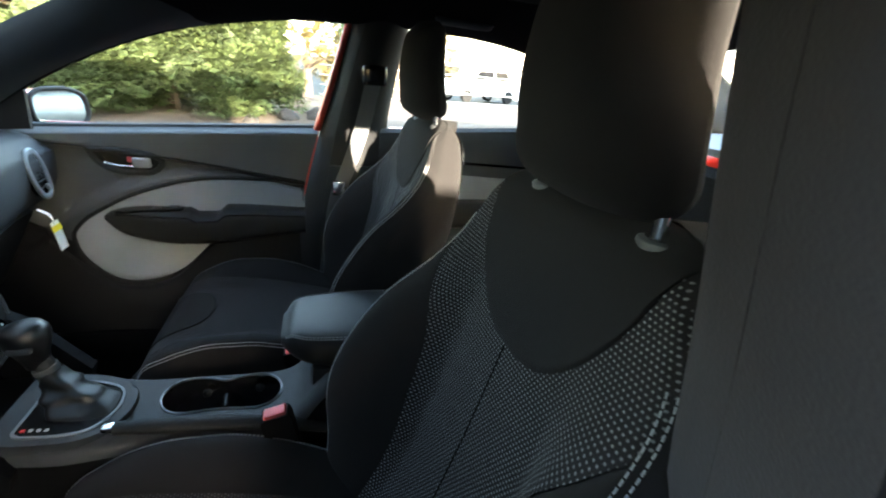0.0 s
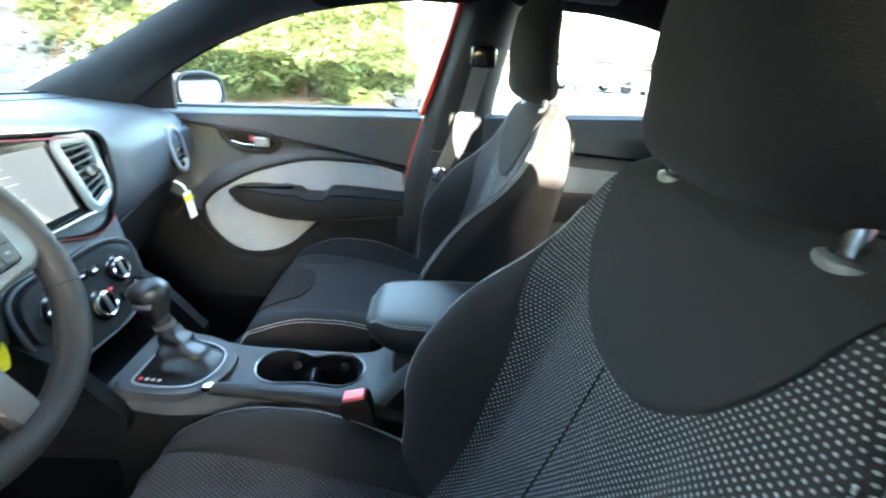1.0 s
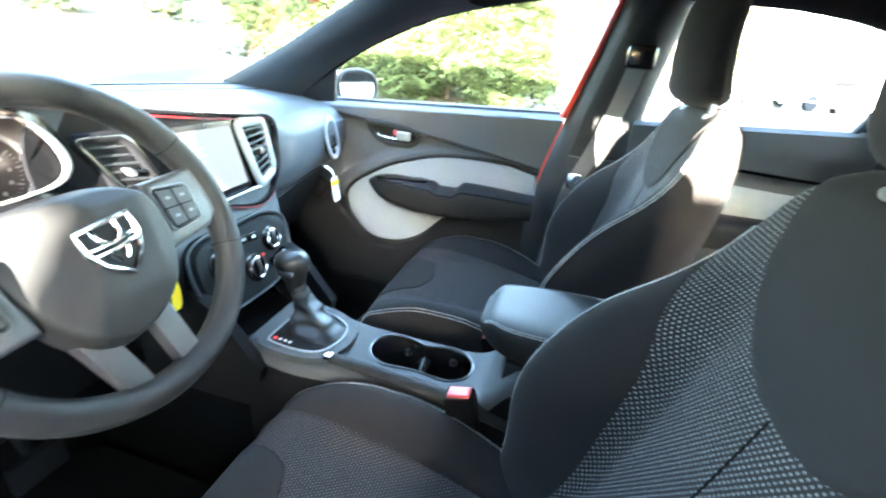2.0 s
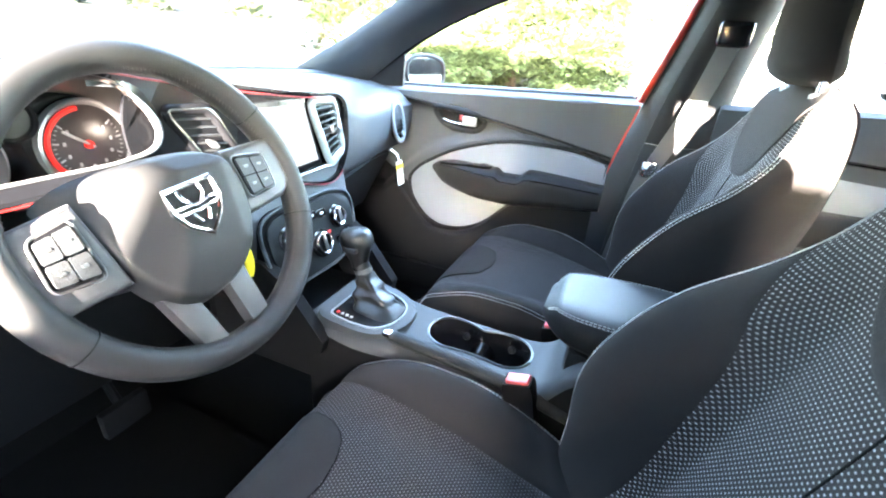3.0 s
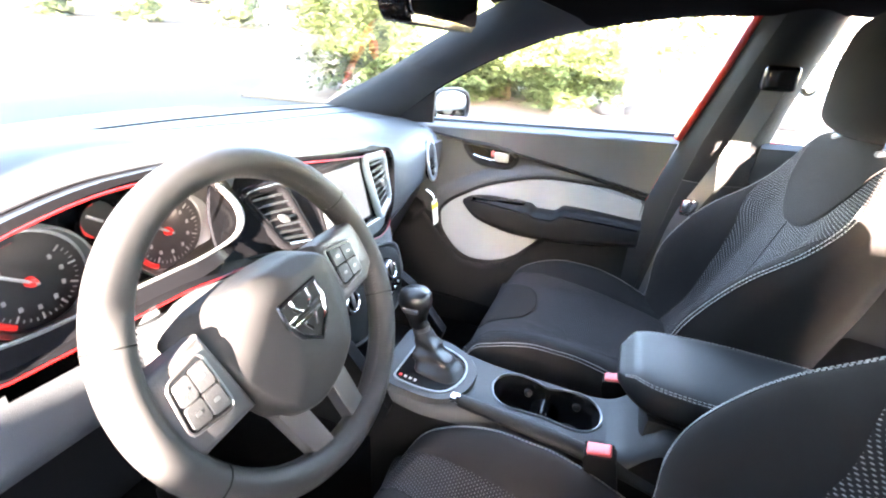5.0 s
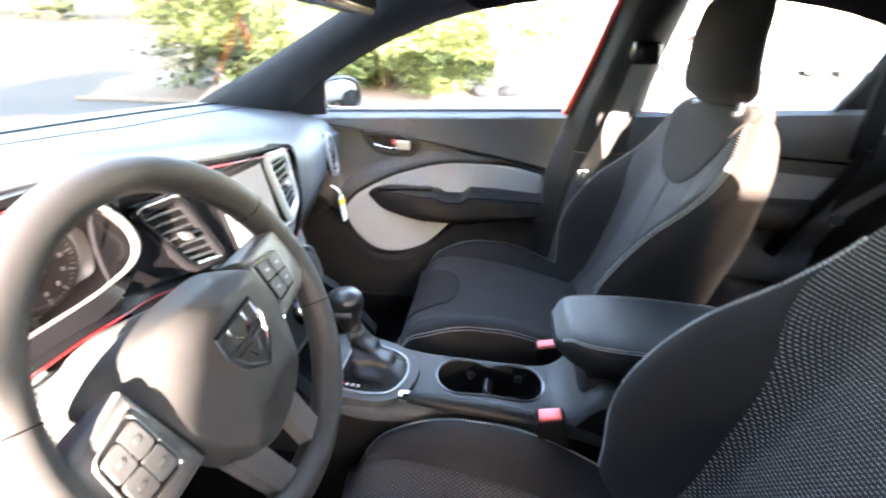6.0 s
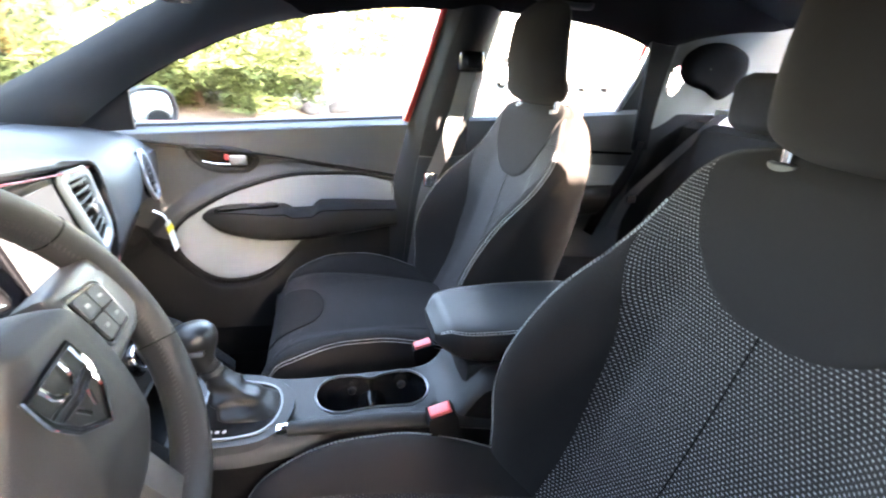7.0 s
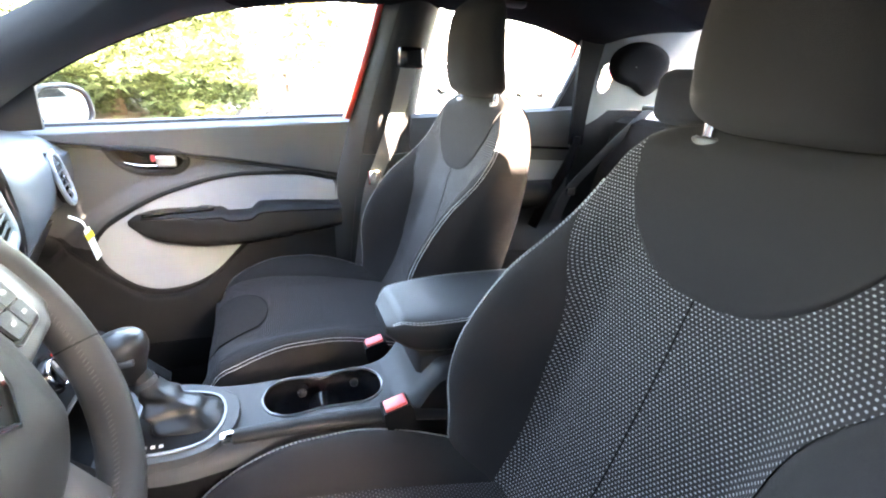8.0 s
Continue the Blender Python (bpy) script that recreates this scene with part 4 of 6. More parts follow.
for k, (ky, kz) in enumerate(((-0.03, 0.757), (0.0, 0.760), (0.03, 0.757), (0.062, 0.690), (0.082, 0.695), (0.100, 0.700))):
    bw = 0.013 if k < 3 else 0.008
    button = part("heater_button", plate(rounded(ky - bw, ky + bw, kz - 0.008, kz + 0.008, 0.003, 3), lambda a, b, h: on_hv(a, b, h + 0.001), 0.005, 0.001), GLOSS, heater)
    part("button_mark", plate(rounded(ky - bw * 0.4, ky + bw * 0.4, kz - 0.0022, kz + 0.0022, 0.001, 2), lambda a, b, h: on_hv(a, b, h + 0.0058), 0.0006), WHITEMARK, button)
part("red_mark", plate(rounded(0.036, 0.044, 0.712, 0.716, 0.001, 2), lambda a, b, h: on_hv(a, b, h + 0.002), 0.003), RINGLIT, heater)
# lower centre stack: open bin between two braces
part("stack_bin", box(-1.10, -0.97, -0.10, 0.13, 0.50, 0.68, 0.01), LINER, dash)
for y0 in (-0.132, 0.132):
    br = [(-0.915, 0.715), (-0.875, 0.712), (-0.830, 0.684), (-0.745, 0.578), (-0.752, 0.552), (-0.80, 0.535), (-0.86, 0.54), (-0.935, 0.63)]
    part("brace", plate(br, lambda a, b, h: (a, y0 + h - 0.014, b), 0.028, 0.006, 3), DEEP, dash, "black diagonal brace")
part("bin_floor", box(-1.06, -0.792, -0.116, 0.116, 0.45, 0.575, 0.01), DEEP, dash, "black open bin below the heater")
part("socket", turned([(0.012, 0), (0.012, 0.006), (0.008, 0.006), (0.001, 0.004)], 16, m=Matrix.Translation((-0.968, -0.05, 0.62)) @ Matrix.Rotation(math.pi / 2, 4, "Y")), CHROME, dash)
# knee panel under the wheel, with the shade there put into its black
part("knee_panel", sheet(lambda u, v: (-0.95 - 0.16 * v, -0.66 + 0.50 * u, 0.80 - 0.30 * v), 10, 8, 0.02), DEEP, dash, "knee panel coloured black for shade")

# ---- steering wheel ----
WC, LEAN_W, WR = Vector((-0.754, -0.363, 0.912)), radians(24.7), 0.172
wm = Matrix.Translation(WC) @ Matrix.Rotation(-LEAN_W, 4, "Y") @ Matrix(((0, 0, 1, 0), (1, 0, 0, 0), (0, 1, 0, 0), (0, 0, 0, 1))) @ Matrix.Rotation(radians(6), 4, "Z")
wheel = thing("steering_wheel", "black leather-wrapped steering wheel with silver lower spoke", "steering wheel")


def W(a, b, h):
    """Wheel plane: a towards the passenger, b up along the wheel, h towards the driver."""
    return wm @ Vector((a, b, h))


part("rim", tube([W(WR * math.cos(w), WR * math.sin(w), 0) for w in (k * math.tau / 96 for k in range(96))], lambda t: 0.0175, 16, closed=True, up=wm.to_3x3() @ Vector((0, 0, 1)), flat=1.15), WHEELHIDE, wheel, "black leather wrapped rim")
for w0 in (-0.45, 0.45, math.pi - 0.45, math.pi + 0.45):
    part("rim_joint", tube([W((WR + 0.0175 * math.cos(q)) * math.cos(w0), (WR + 0.0175 * math.cos(q)) * math.sin(w0), 0.0198 * math.sin(q)) for q in (k * math.tau / 16 for k in range(16))], 0.0009, 5, closed=True), LINER, wheel)
bm = bmesh.new()
for k in range(210):
    w = k * math.tau / 210
    r0 = WR - 0.0174
    tube([W(r0 * math.cos(w), r0 * math.sin(w), 0.006), W((r0 + 0.0015) * math.cos(w + 0.014), (r0 + 0.0015) * math.sin(w + 0.014), 0.0100)], 0.00045, 4, bm=bm, up=(0.3, 0.9, 0.1))
part("rim_stitching", bm, mat("dull_thread", (0.035, 0.035, 0.036), 0.8), wheel, "grey cross-stitching")
HUB = [(-0.122, 0.050), (-0.100, 0.061), (-0.05, 0.066), (0.0, 0.064), (0.048, 0.056), (0.074, 0.036), (0.083, 0.0), (0.074, -0.038), (0.045, -0.076), (0.010, -0.099), (-0.030, -0.106), (-0.065, -0.092), (-0.086, -0.060), (-0.096, -0.020), (-0.104, 0.018), (-0.118, 0.036)]
hub = smooth_loop(HUB, 80)


def soft_min(*v):
    return -math.log(sum(math.exp(-1500 * x) for x in v)) / 1500


def hub_pad(u, v):
    """A hipped cover: a middle facet with the badge, sloping to the top, the sides and the bottom."""
    a, b = hub[int(u * 80) % 80]
    s = 1 - v * 0.985
    a, b = -0.012 + (a + 0.012) * s, -0.012 + (b + 0.012) * s
    top = 0.034
    h = soft_min(top, top - 0.40 * (-0.020 + 0.46 * b - a), top - 0.65 * (b - 0.038 + 0.11 * a), top - 0.35 * (a - 0.046 - 0.25 * b), top - 0.25 * (-0.055 - b))
    rim = min(v / 0.14, 1)
    return W(a, b, -0.012 + (h + 0.012) * (1 - (1 - rim) ** 2.2))


part("airbag_cover", sheet(hub_pad, 80, 40, wrap=True), WHEELHIDE, wheel, "black airbag cover with faceted ridges")
part("hub_back", tube([W(-0.01, 0, -0.13), W(-0.01, -0.01, -0.014)], lambda t: 0.055 + 0.015 * t, 20), PLASTIC, wheel)
ARMS = ([(-0.098, 0.046), (-0.170, 0.040), (-0.172, -0.034), (-0.150, -0.044), (-0.090, -0.046)], [(0.076, 0.044), (0.168, 0.040), (0.170, -0.020), (0.140, -0.040), (0.070, -0.042)])
PODS = ([(-0.110, 0.032), (-0.146, 0.027), (-0.152, -0.019), (-0.110, -0.026)], [(0.084, 0.032), (0.132, 0.022), (0.128, -0.022), (0.084, -0.022)])
for arm_o, pod_o in zip(ARMS, PODS):
    spoke = part("spoke", plate(arm_o, lambda a, b, h: W(a, b, h - 0.016), 0.028, 0.008, 3), SPOKE, wheel, "satin grey spoke with switches")
    q = np.array(pod_o)

    def pod_at(u, v, h):
        a, b = (q[0] * (1 - u) + q[1] * u) * (1 - v) + (q[3] * (1 - u) + q[2] * u) * v
        return W(a, b, h + 0.011)
    part("switch_pod", plate(rounded(0, 1, 0, 1, 0.14), pod_at, 0.004), PIANO, spoke)
    part("pod_trim", tube([pod_at(a, b, 0.004) for a, b in rounded(-0.04, 1.04, -0.04, 1.04, 0.17)], 0.0013, 6, closed=True, up=(1, 0, 0)), DARKMETAL, spoke)
    for i in range(2):
        for j in range(2):
            part("wheel_button", plate(rounded(0.06 + 0.46 * i, 0.48 + 0.46 * i, 0.06 + 0.46 * j, 0.48 + 0.46 * j, 0.06, 3), lambda a, b, h: pod_at(a, b, h + 0.003), 0.004), PLASTIC, spoke)
            part("button_mark", plate(rounded(0.20 + 0.46 * i, 0.34 + 0.46 * i, 0.23 + 0.46 * j, 0.30 + 0.46 * j, 0.02, 2), lambda a, b, h: pod_at(a, b, h + 0.0068), 0.0008), DARKMETAL, spoke)
for low in ([(-0.078, -0.075), (-0.044, -0.085), (-0.034, -0.158), (-0.064, -0.154)], [(-0.002, -0.090), (0.030, -0.080), (0.030, -0.154), (0.000, -0.160)]):
    part("lower_spoke", plate(low, lambda a, b, h: W(a, b, h - 0.012), 0.018, 0.005), SPOKE, wheel, "satin grey lower spoke")
# badge: a plain shield
SH = [(-0.030, 0.026), (0.030, 0.026), (0.030, 0.004), (0.022, -0.014), (0.0, -0.032), (-0.022, -0.014), (-0.030, 0.004)]


def sh(k, o=(-0.004, -0.004)):
    return [(a * k + o[0], b * k + o[1]) for a, b in SH]


badge = part("badge", plate(sh(0.98), lambda a, b, h: W(a, b, h + 0.0325), 0.003, 0.001), DARKP, wheel, "chrome shield badge")
part("badge_rim", tube([W(a, b, 0.0362) for a, b in sh(1.0)], 0.0036, 8, closed=True, up=(1, 0, 0), flat=0.7), CHROME, badge)
for z0, w0 in ((0.0025, 0.0285), (-0.0045, 0.0265)):
    part("badge_bar", plate([(-0.004 - w0, z0 + 0.0018), (-0.004, z0 - 0.001), (-0.004 + w0, z0 + 0.0018), (-0.004 + w0, z0 - 0.0018), (-0.004, z0 - 0.0048), (-0.004 - w0, z0 - 0.0018)], lambda a, b, h: W(a, b, h + 0.0345), 0.003, 0.0008), CHROME, badge)
for sgn in (-1, 1):
    part("badge_bar", tube([W(-0.004 + sgn * a, b, 0.0362) for a, b in ((0.014, 0.020), (0.013, 0.009), (0.006, 0.002))], 0.0026, 6, up=(1, 0, 0), flat=0.7), CHROME, badge)
    part("badge_bar", tube([W(-0.004 + sgn * a, b, 0.0362) for a, b in ((0.010, -0.009), (0.004, -0.020))], 0.0022, 6, up=(1, 0, 0), flat=0.7), CHROME, badge)

column = thing("steering_column", "black steering column shroud with stalks and ignition key", "steering column")
part("shroud", tube([W(0, -0.01, -0.05), W(0, -0.015, -0.12), W(0, -0.01, -0.24)], lambda t: 0.062 + 0.02 * t, 20, flat=0.85), PLASTIC, column, "black plastic shroud")
for s in (-1, 1):
    st = [W(0.05 * s, 0.0, -0.075), W(0.12 * s, 0.005, -0.07), W(0.150 * s, 0.008, -0.060)]
    stalk = part("stalk", tube(path(st, 12), lambda t: 0.008 + 0.007 * t, 10, flat=0.7), PLASTIC, column, "charcoal control stalk")
    for k in range(3):
        part("stalk_mark", tube([W((0.112 + 0.012 * k) * s, 0.012, -0.064), W((0.117 + 0.012 * k) * s, 0.013, -0.062)], 0.0022, 5), PAPER, stalk)
part("ignition", turned([(0.020, 0), (0.020, 0.012), (0.014, 0.016), (0.001, 0.016)], 20, m=Matrix.Translation((-0.850, -0.238, 0.835)) @ Matrix.Rotation(math.pi / 2 - 0.4, 4, "Y")), CHROME, column)
part("key", box(-0.840, -0.810, -0.242, -0.234, 0.825, 0.848, 0.003), CHROME, column)
tag = part("key_tag", sheet(lambda u, v: (-0.818 + 0.012 * math.sin(3 * v), -0.238 + 0.018 * (u - 0.5) + 0.010 * v, 0.818 - 0.078 * v), 2, 8, 0.001), YELLOW, column, "yellow plastic key tag")

# ---- centre console ----
console = thing("centre_console", "charcoal centre console with two cup holders", "console")


def con_z(x):
    return crv((-1.0, 0.60), (-0.86, 0.605), (-0.80, 0.610), (-0.70, 0.602), (-0.60, 0.592), (-0.50, 0.588), (-0.38, 0.585), (-0.34, 0.600), (-0.31, 0.640), (-0.29, 0.655), (-0.02, 0.640))(x)


def con_w(x):
    return crv((-1.0, 0.120), (-0.80, 0.122), (-0.70, 0.130), (-0.62, 0.117), (-0.55, 0.105), (-0.38, 0.102), (-0.02, 0.10))(x)


con_far = crv((-1.0, 0.120), (-0.80, 0.064), (-0.70, 0.054), (-0.62, 0.048), (-0.50, 0.046), (-0.38, 0.052), (-0.33, 0.070), (-0.29, 0.092), (-0.02, 0.10))


def con(u, v):
    x = -0.80 + 0.78 * v
    w, z = con_w(x), con_z(x)
    e = 2 * u - 1
    a = abs(e)
    r = 0.025
    if e > 0:
        w, r = con_far(x), 0.008
    if a < 0.55:
        return (x, e / 0.55 * (w - r), z)
    if a < 0.75:
        q = (a - 0.55) / 0.20 * math.pi / 2
        return (x, math.copysign(w - r + r * math.sin(q), e), z - r * (1 - math.cos(q)))
    return (x, math.copysign(w + 0.01 * (a - 0.75), e), z - r - (a - 0.75) / 0.25 * (z - 0.25 - r))


bm = sheet(con, 40, 90)
# openings for the cups
gone = [f for f in bm.faces if f.calc_center_median().z > 0.55 and -0.585 < f.calc_center_median().x < -0.38 and abs(f.calc_center_median().y + 0.012) < 0.045]
bmesh.ops.delete(bm, geom=gone, context="FACES")
# faces below the shoulder go near-black: their shade is put into the colour
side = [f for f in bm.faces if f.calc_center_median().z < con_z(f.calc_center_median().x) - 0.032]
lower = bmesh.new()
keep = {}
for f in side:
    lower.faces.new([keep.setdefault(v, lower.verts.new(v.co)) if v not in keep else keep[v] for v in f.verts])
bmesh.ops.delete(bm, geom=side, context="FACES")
part("console_body", bm, CONSOLEP, console, "charcoal plastic console body")
part("console_side", lower, DEEP, console, "lower console sides darkened for shade")
cup_o = smooth_loop([(-0.585, -0.012), (-0.572, 0.022), (-0.540, 0.038), (-0.505, 0.032), (-0.483, 0.024), (-0.460, 0.032), (-0.425, 0.038), (-0.393, 0.022), (-0.380, -0.012), (-0.393, -0.046), (-0.425, -0.060), (-0.483, -0.056), (-0.540, -0.060), (-0.572, -0.046)], 80)


def cup_z(x):
    return con_z(x)


def cup_wall(u, v):
    x, y = cup_o[int(u * 80) % 80]
    k = 1 - 0.12 * v
    return (-0.483 + (x + 0.483) * k, -0.012 + (y + 0.012) * k, cup_z(x) + 0.002 - 0.085 * v)


part("cup_holder", sheet(cup_wall, 80, 8, wrap=True), GLOSS, console, "black twin cup holder")
part("cup_floor", plate([(-0.483 + (x + 0.483) * 0.9, -0.012 + (y + 0.012) * 0.9) for x, y in cup_o], lambda a, b, h: (a, b, 0.505 + h), 0.004), PLASTIC, console)
part("cup_rim", tube([(x, y, cup_z(x) + 0.002) for x, y in cup_o], 0.0022, 8, closed=True), DARKMETAL, console, "dark satin rim round the cup holders")
part("cup_divider", sheet(lambda u, v: (-0.510 + 0.054 * u, -0.055 + 0.086 * v, 0.552 - 0.030 * (2 * u - 1) ** 2 + 0.012 * (2 * v - 1) ** 2), 10, 10, 0.02), GLOSS, console, "gloss black divider between the cups")
for cx in (-0.520, -0.425):
    part("cup_stud", turned([(0.008, 0), (0.0075, 0.006), (0.004, 0.009), (0.001, 0.0095)], 14, m=Matrix.Translation((cx, 0.026, 0.565)) @ Matrix.Rotation(math.pi / 2, 4, "X")), DARKP, console)
part("cup_deck", plate([(-0.60, -0.088), (-0.37, -0.088), (-0.37, -0.070), (-0.43, -0.066), (-0.483, -0.0595), (-0.54, -0.066), (-0.60, -0.06)], lambda a, b, h: (a, b, con_z(a) - 0.0005 + h), 0.002), CONSOLEP, console)
bm = bmesh.new()
rim_in, rim_out = [], []
for x, y in cup_o:
    ix = min(max(x, -0.60), -0.365)
    d = np.array([x + 0.483, y + 0.012])
    o = d / max(abs(d[0]) / 0.112, abs(d[1]) / 0.053)
    rim_in.append(bm.verts.new((x, y, cup_z(x) + 0.0015)))
    rim_out.append(bm.verts.new((-0.483 + o[0], -0.012 + o[1], cup_z(-0.483 + o[0]) + 0.0015)))
for i in range(80):
    j = (i + 1) % 80
    bm.faces.new((rim_in[i], rim_in[j], rim_out[j], rim_out[i]))
part("cup_surround", bm, CONSOLEP, console)

# gear lever
SUR = smooth_loop([(-0.785, -0.106), (-0.765, -0.119), (-0.71, -0.121), (-0.660, -0.111), (-0.634, -0.086), (-0.619, -0.035), (-0.632, 0.016), (-0.69, 0.045), (-0.765, 0.048), (-0.785, 0.036)], 60)
gear = part("gear_surround", plate(SUR, lambda a, b, h: (a, b, con_z(a) - 0.012 + h), 0.022, 0.008, 3), CONSOLEP, console)
TRIM = smooth_loop([(-0.760, -0.098), (-0.745, -0.108), (-0.70, -0.107), (-0.664, -0.097), (-0.647, -0.076), (-0.637, -0.034), (-0.648, 0.006), (-0.69, 0.026), (-0.745, 0.028), (-0.760, 0.018)], 60)
inner_trim = [(-0.70 + (a + 0.70) * 0.945, -0.038 + (b + 0.038) * 0.945) for a, b in TRIM]
bm = bmesh.new()
tr = [[bm.verts.new((a, b, con_z(a) + h)) for a, b in loop] for loop, h in ((TRIM, 0.009), (TRIM, 0.0125), (inner_trim, 0.0125), (inner_trim, 0.004))]
for p, q in zip(tr, tr[1:]):
    for i in range(60):
        bm.faces.new((p[i], p[(i + 1) % 60], q[(i + 1) % 60], q[i]))
part("gear_trim", bm, TRIMSILVER, console, "satin silver gear lever surround")
part("gear_gate", plate(inner_trim, lambda a, b, h: (a, b, con_z(a) + 0.008 + h), 0.003), DEEP, console)
for k in range(4):
    x = -0.750 + 0.010 * k
    part("gear_mark", box(x, x + 0.005, -0.0945, -0.0895, con_z(x) + 0.010, con_z(x) + 0.0122, 0), RINGLIT if k == 0 else WHITELIT, console)


def boot(u, v):
    w = u * math.tau
    sx, sy = 0.047 * (1 - v) ** 1.3 + 0.017 * v, 0.046 * (1 - v) ** 1.3 + 0.016 * v
    f = 1 + 0.16 * math.sin(3 * w + 6 * v) * math.sin(math.pi * v) + 0.10 * math.sin(20 * v + 2 * math.sin(w)) * math.sin(math.pi * v)
    c, s = math.cos(w), math.sin(w)
    p = 0.62
    return (-0.690 - 0.053 * v + sx * f * math.copysign(abs(c) ** p, c), -0.034 + 0.029 * v + sy * f * math.copysign(abs(s) ** p, s), 0.606 + 0.062 * v)


part("gear_boot", sheet(boot, 40, 20, wrap=True), BOOTHIDE, console, "creased black leather gear boot")
part("gear_stick", tube([(-0.742, -0.005, 0.655), (-0.752, -0.003, 0.69)], lambda t: 0.018 - 0.004 * t, 16), DARKP, console)
part("gear_collar", tube([(-0.745, -0.004, 0.664), (-0.748, -0.004, 0.674)], 0.0185, 16), PLASTIC, console)
kn = [(0.017, 0), (0.020, 0.016), (0.025, 0.030), (0.031, 0.042), (0.0345, 0.055), (0.034, 0.066), (0.028, 0.076), (0.014, 0.081), (0.001, 0.082)]
part("gear_knob", turned(kn, 24, m=Matrix.Translation((-0.755, -0.003, 0.676)) @ Matrix.Rotation(-0.12, 4, "Y") @ Matrix.Diagonal((1.0, 0.92, 1, 1))), BOOTHIDE, console, "black leather gear knob")
part("knob_button", box(-0.774, -0.742, -0.0375, -0.026, 0.717, 0.727, 0.004), DARKMETAL, console)

# handbrake
hb = [(-0.625, -0.100, 0.610), (-0.55, -0.100, 0.604), (-0.45, -0.100, 0.594), (-0.36, -0.100, 0.578), (-0.28, -0.10, 0.555)]
part("handbrake", tube(path(hb, 24), lambda t: 0.0125 + 0.003 * math.sin(math.pi * t), 12, flat=0.8), DARKP, console, "black handbrake lever")
part("handbrake_button", box(-0.642, -0.622, -0.107, -0.093, 0.604, 0.618, 0.003), CHROME, console)


# armrest box
def lid_at(u, v):
    x = -0.374 + 0.319 * v
    w = crv((0, 0.045), (0.04, 0.066), (0.12, 0.086), (0.25, 0.096), (1, 0.098))(v)
    cy = crv((0, 0.012), (1, 0.012))(v)
    q = u * math.tau
    c, s = math.cos(q), math.sin(q)
    top = 0.735 - 0.004 * v + 0.004 * math.sin(math.pi * v) - 0.02 * sm(0.08, 0.0, v)
    bot = crv((0, 0.690), (0.1, 0.668), (0.35, 0.655), (1, 0.655))(v)
    mid, half = (top + bot) / 2, (top - bot) / 2
    return (x, cy + w * (1 - 0.22 * max(-s, 0)) * math.copysign(abs(c) ** 0.45, c), mid + half * math.copysign(abs(s) ** 0.55, s))


bm = sheet(portion(lid_at, 0.10, 0.405, 0.0, 1.0), 24, 40)
lid = part("armrest_lid", bm, LEATHER, console, "black leather armrest lid with grey double stitching")
bm = sheet(portion(lid_at, 0.405, 1.10, 0.0, 1.0), 40, 40)
for v in (0.0, 1.0):
    ring = [bm.verts.new(lid_at(k / 48, v)) for k in range(48)]
    bm.faces.new(ring if v else ring[::-1])
part("lid_base", bm, HIDE, lid, "black lower half of the lid")
part("armrest_box", box(-0.325, -0.06, -0.070, 0.090, 0.30, 0.665, 0.02), DARKP, console, "charcoal armrest box")


def stitches(line, name, parent, step=0.0065, r=0.0009):
    """Thread stitches along a line, each a short bar."""
    a = [Vector(p) for p in line]
    d = np.r_[0, np.cumsum([(q - p).length for p, q in zip(a, a[1:])])]
    f = crv(*np.c_[d, np.array([tuple(p) for p in a])])
    bm = bmesh.new()
    s = 0.0
    while s + step < d[-1]:
        p, q = Vector(f(s)), Vector(f(s + step * 0.72))
        if (q - p).length > 1e-5:
            tube([p, q], r, 5, bm=bm, up=(0.21, 0.34, 0.92))
        s += step
    return part(name, bm, THREAD, parent, "grey thread stitching")


for off in (0.105, 0.122):
    line = [Vector(lid_at(0.5 - off, v)) + Vector((-0.0004, -0.0008, 0.0008)) for v in np.linspace(0.03, 0.98, 60)]
    stitches(line, "lid_stitching", lid)
stitches([Vector(lid_at(off, v)) + Vector((0, 0.0005, 0.0010)) for v in np.linspace(0.03, 0.98, 60) for off in (0.12,)], "lid_stitching", lid)
# ---- front seats ----
# Local: the cushion's middle line is y = 0, forward is -x, heights as in the car.
BC = crv((0.44, -0.285), (0.537, -0.232), (0.613, -0.188), (0.74, -0.142), (0.891, -0.098), (1.0, -0.068), (1.045, -0.050), (1.075, -0.018))
BE = crv((0.44, 0.02), (0.55, 0.070), (0.655, 0.122), (0.718, 0.132), (0.775, 0.122), (0.845, 0.090), (0.91, 0.035), (0.96, 0.008), (1.075, 0.0))
BW = crv((0.44, 0.195), (0.55, 0.242), (0.70, 0.260), (0.85, 0.254), (0.93, 0.238), (1.0, 0.214), (1.04, 0.188), (1.065, 0.155), (1.075, 0.11))
BB = crv((0.44, -0.115), (0.72, -0.050), (0.90, -0.004), (1.0, 0.008), (1.045, 0.004), (1.075, -0.018))


def back_front(y, z):
    """The seat back's front skin."""
    u = min(abs(y) / BW(z), 1)
    x = BC(z) - BE(z) * sm(0.42, 0.88, u)
    return x + 0.030 * max(0, (u - 0.88) / 0.12) ** 2


def panel(a, b, z0, z1, nu, nv, puff=0.004, y_flip=1):
    """A sewn panel of the seat back between the side lines a(z) and b(z), sunk along its seams."""
    def f(u, v):
        z = z0 + (z1 - z0) * v
        lo, hi = a(z), b(z)
        y = lo + (hi - lo) * u
        d = min(u, 1 - u) * abs(hi - lo)
        return (back_front(y, z) + puff * (1 - min(d / 0.012, 1)) ** 2, y * y_flip, z)
    return f


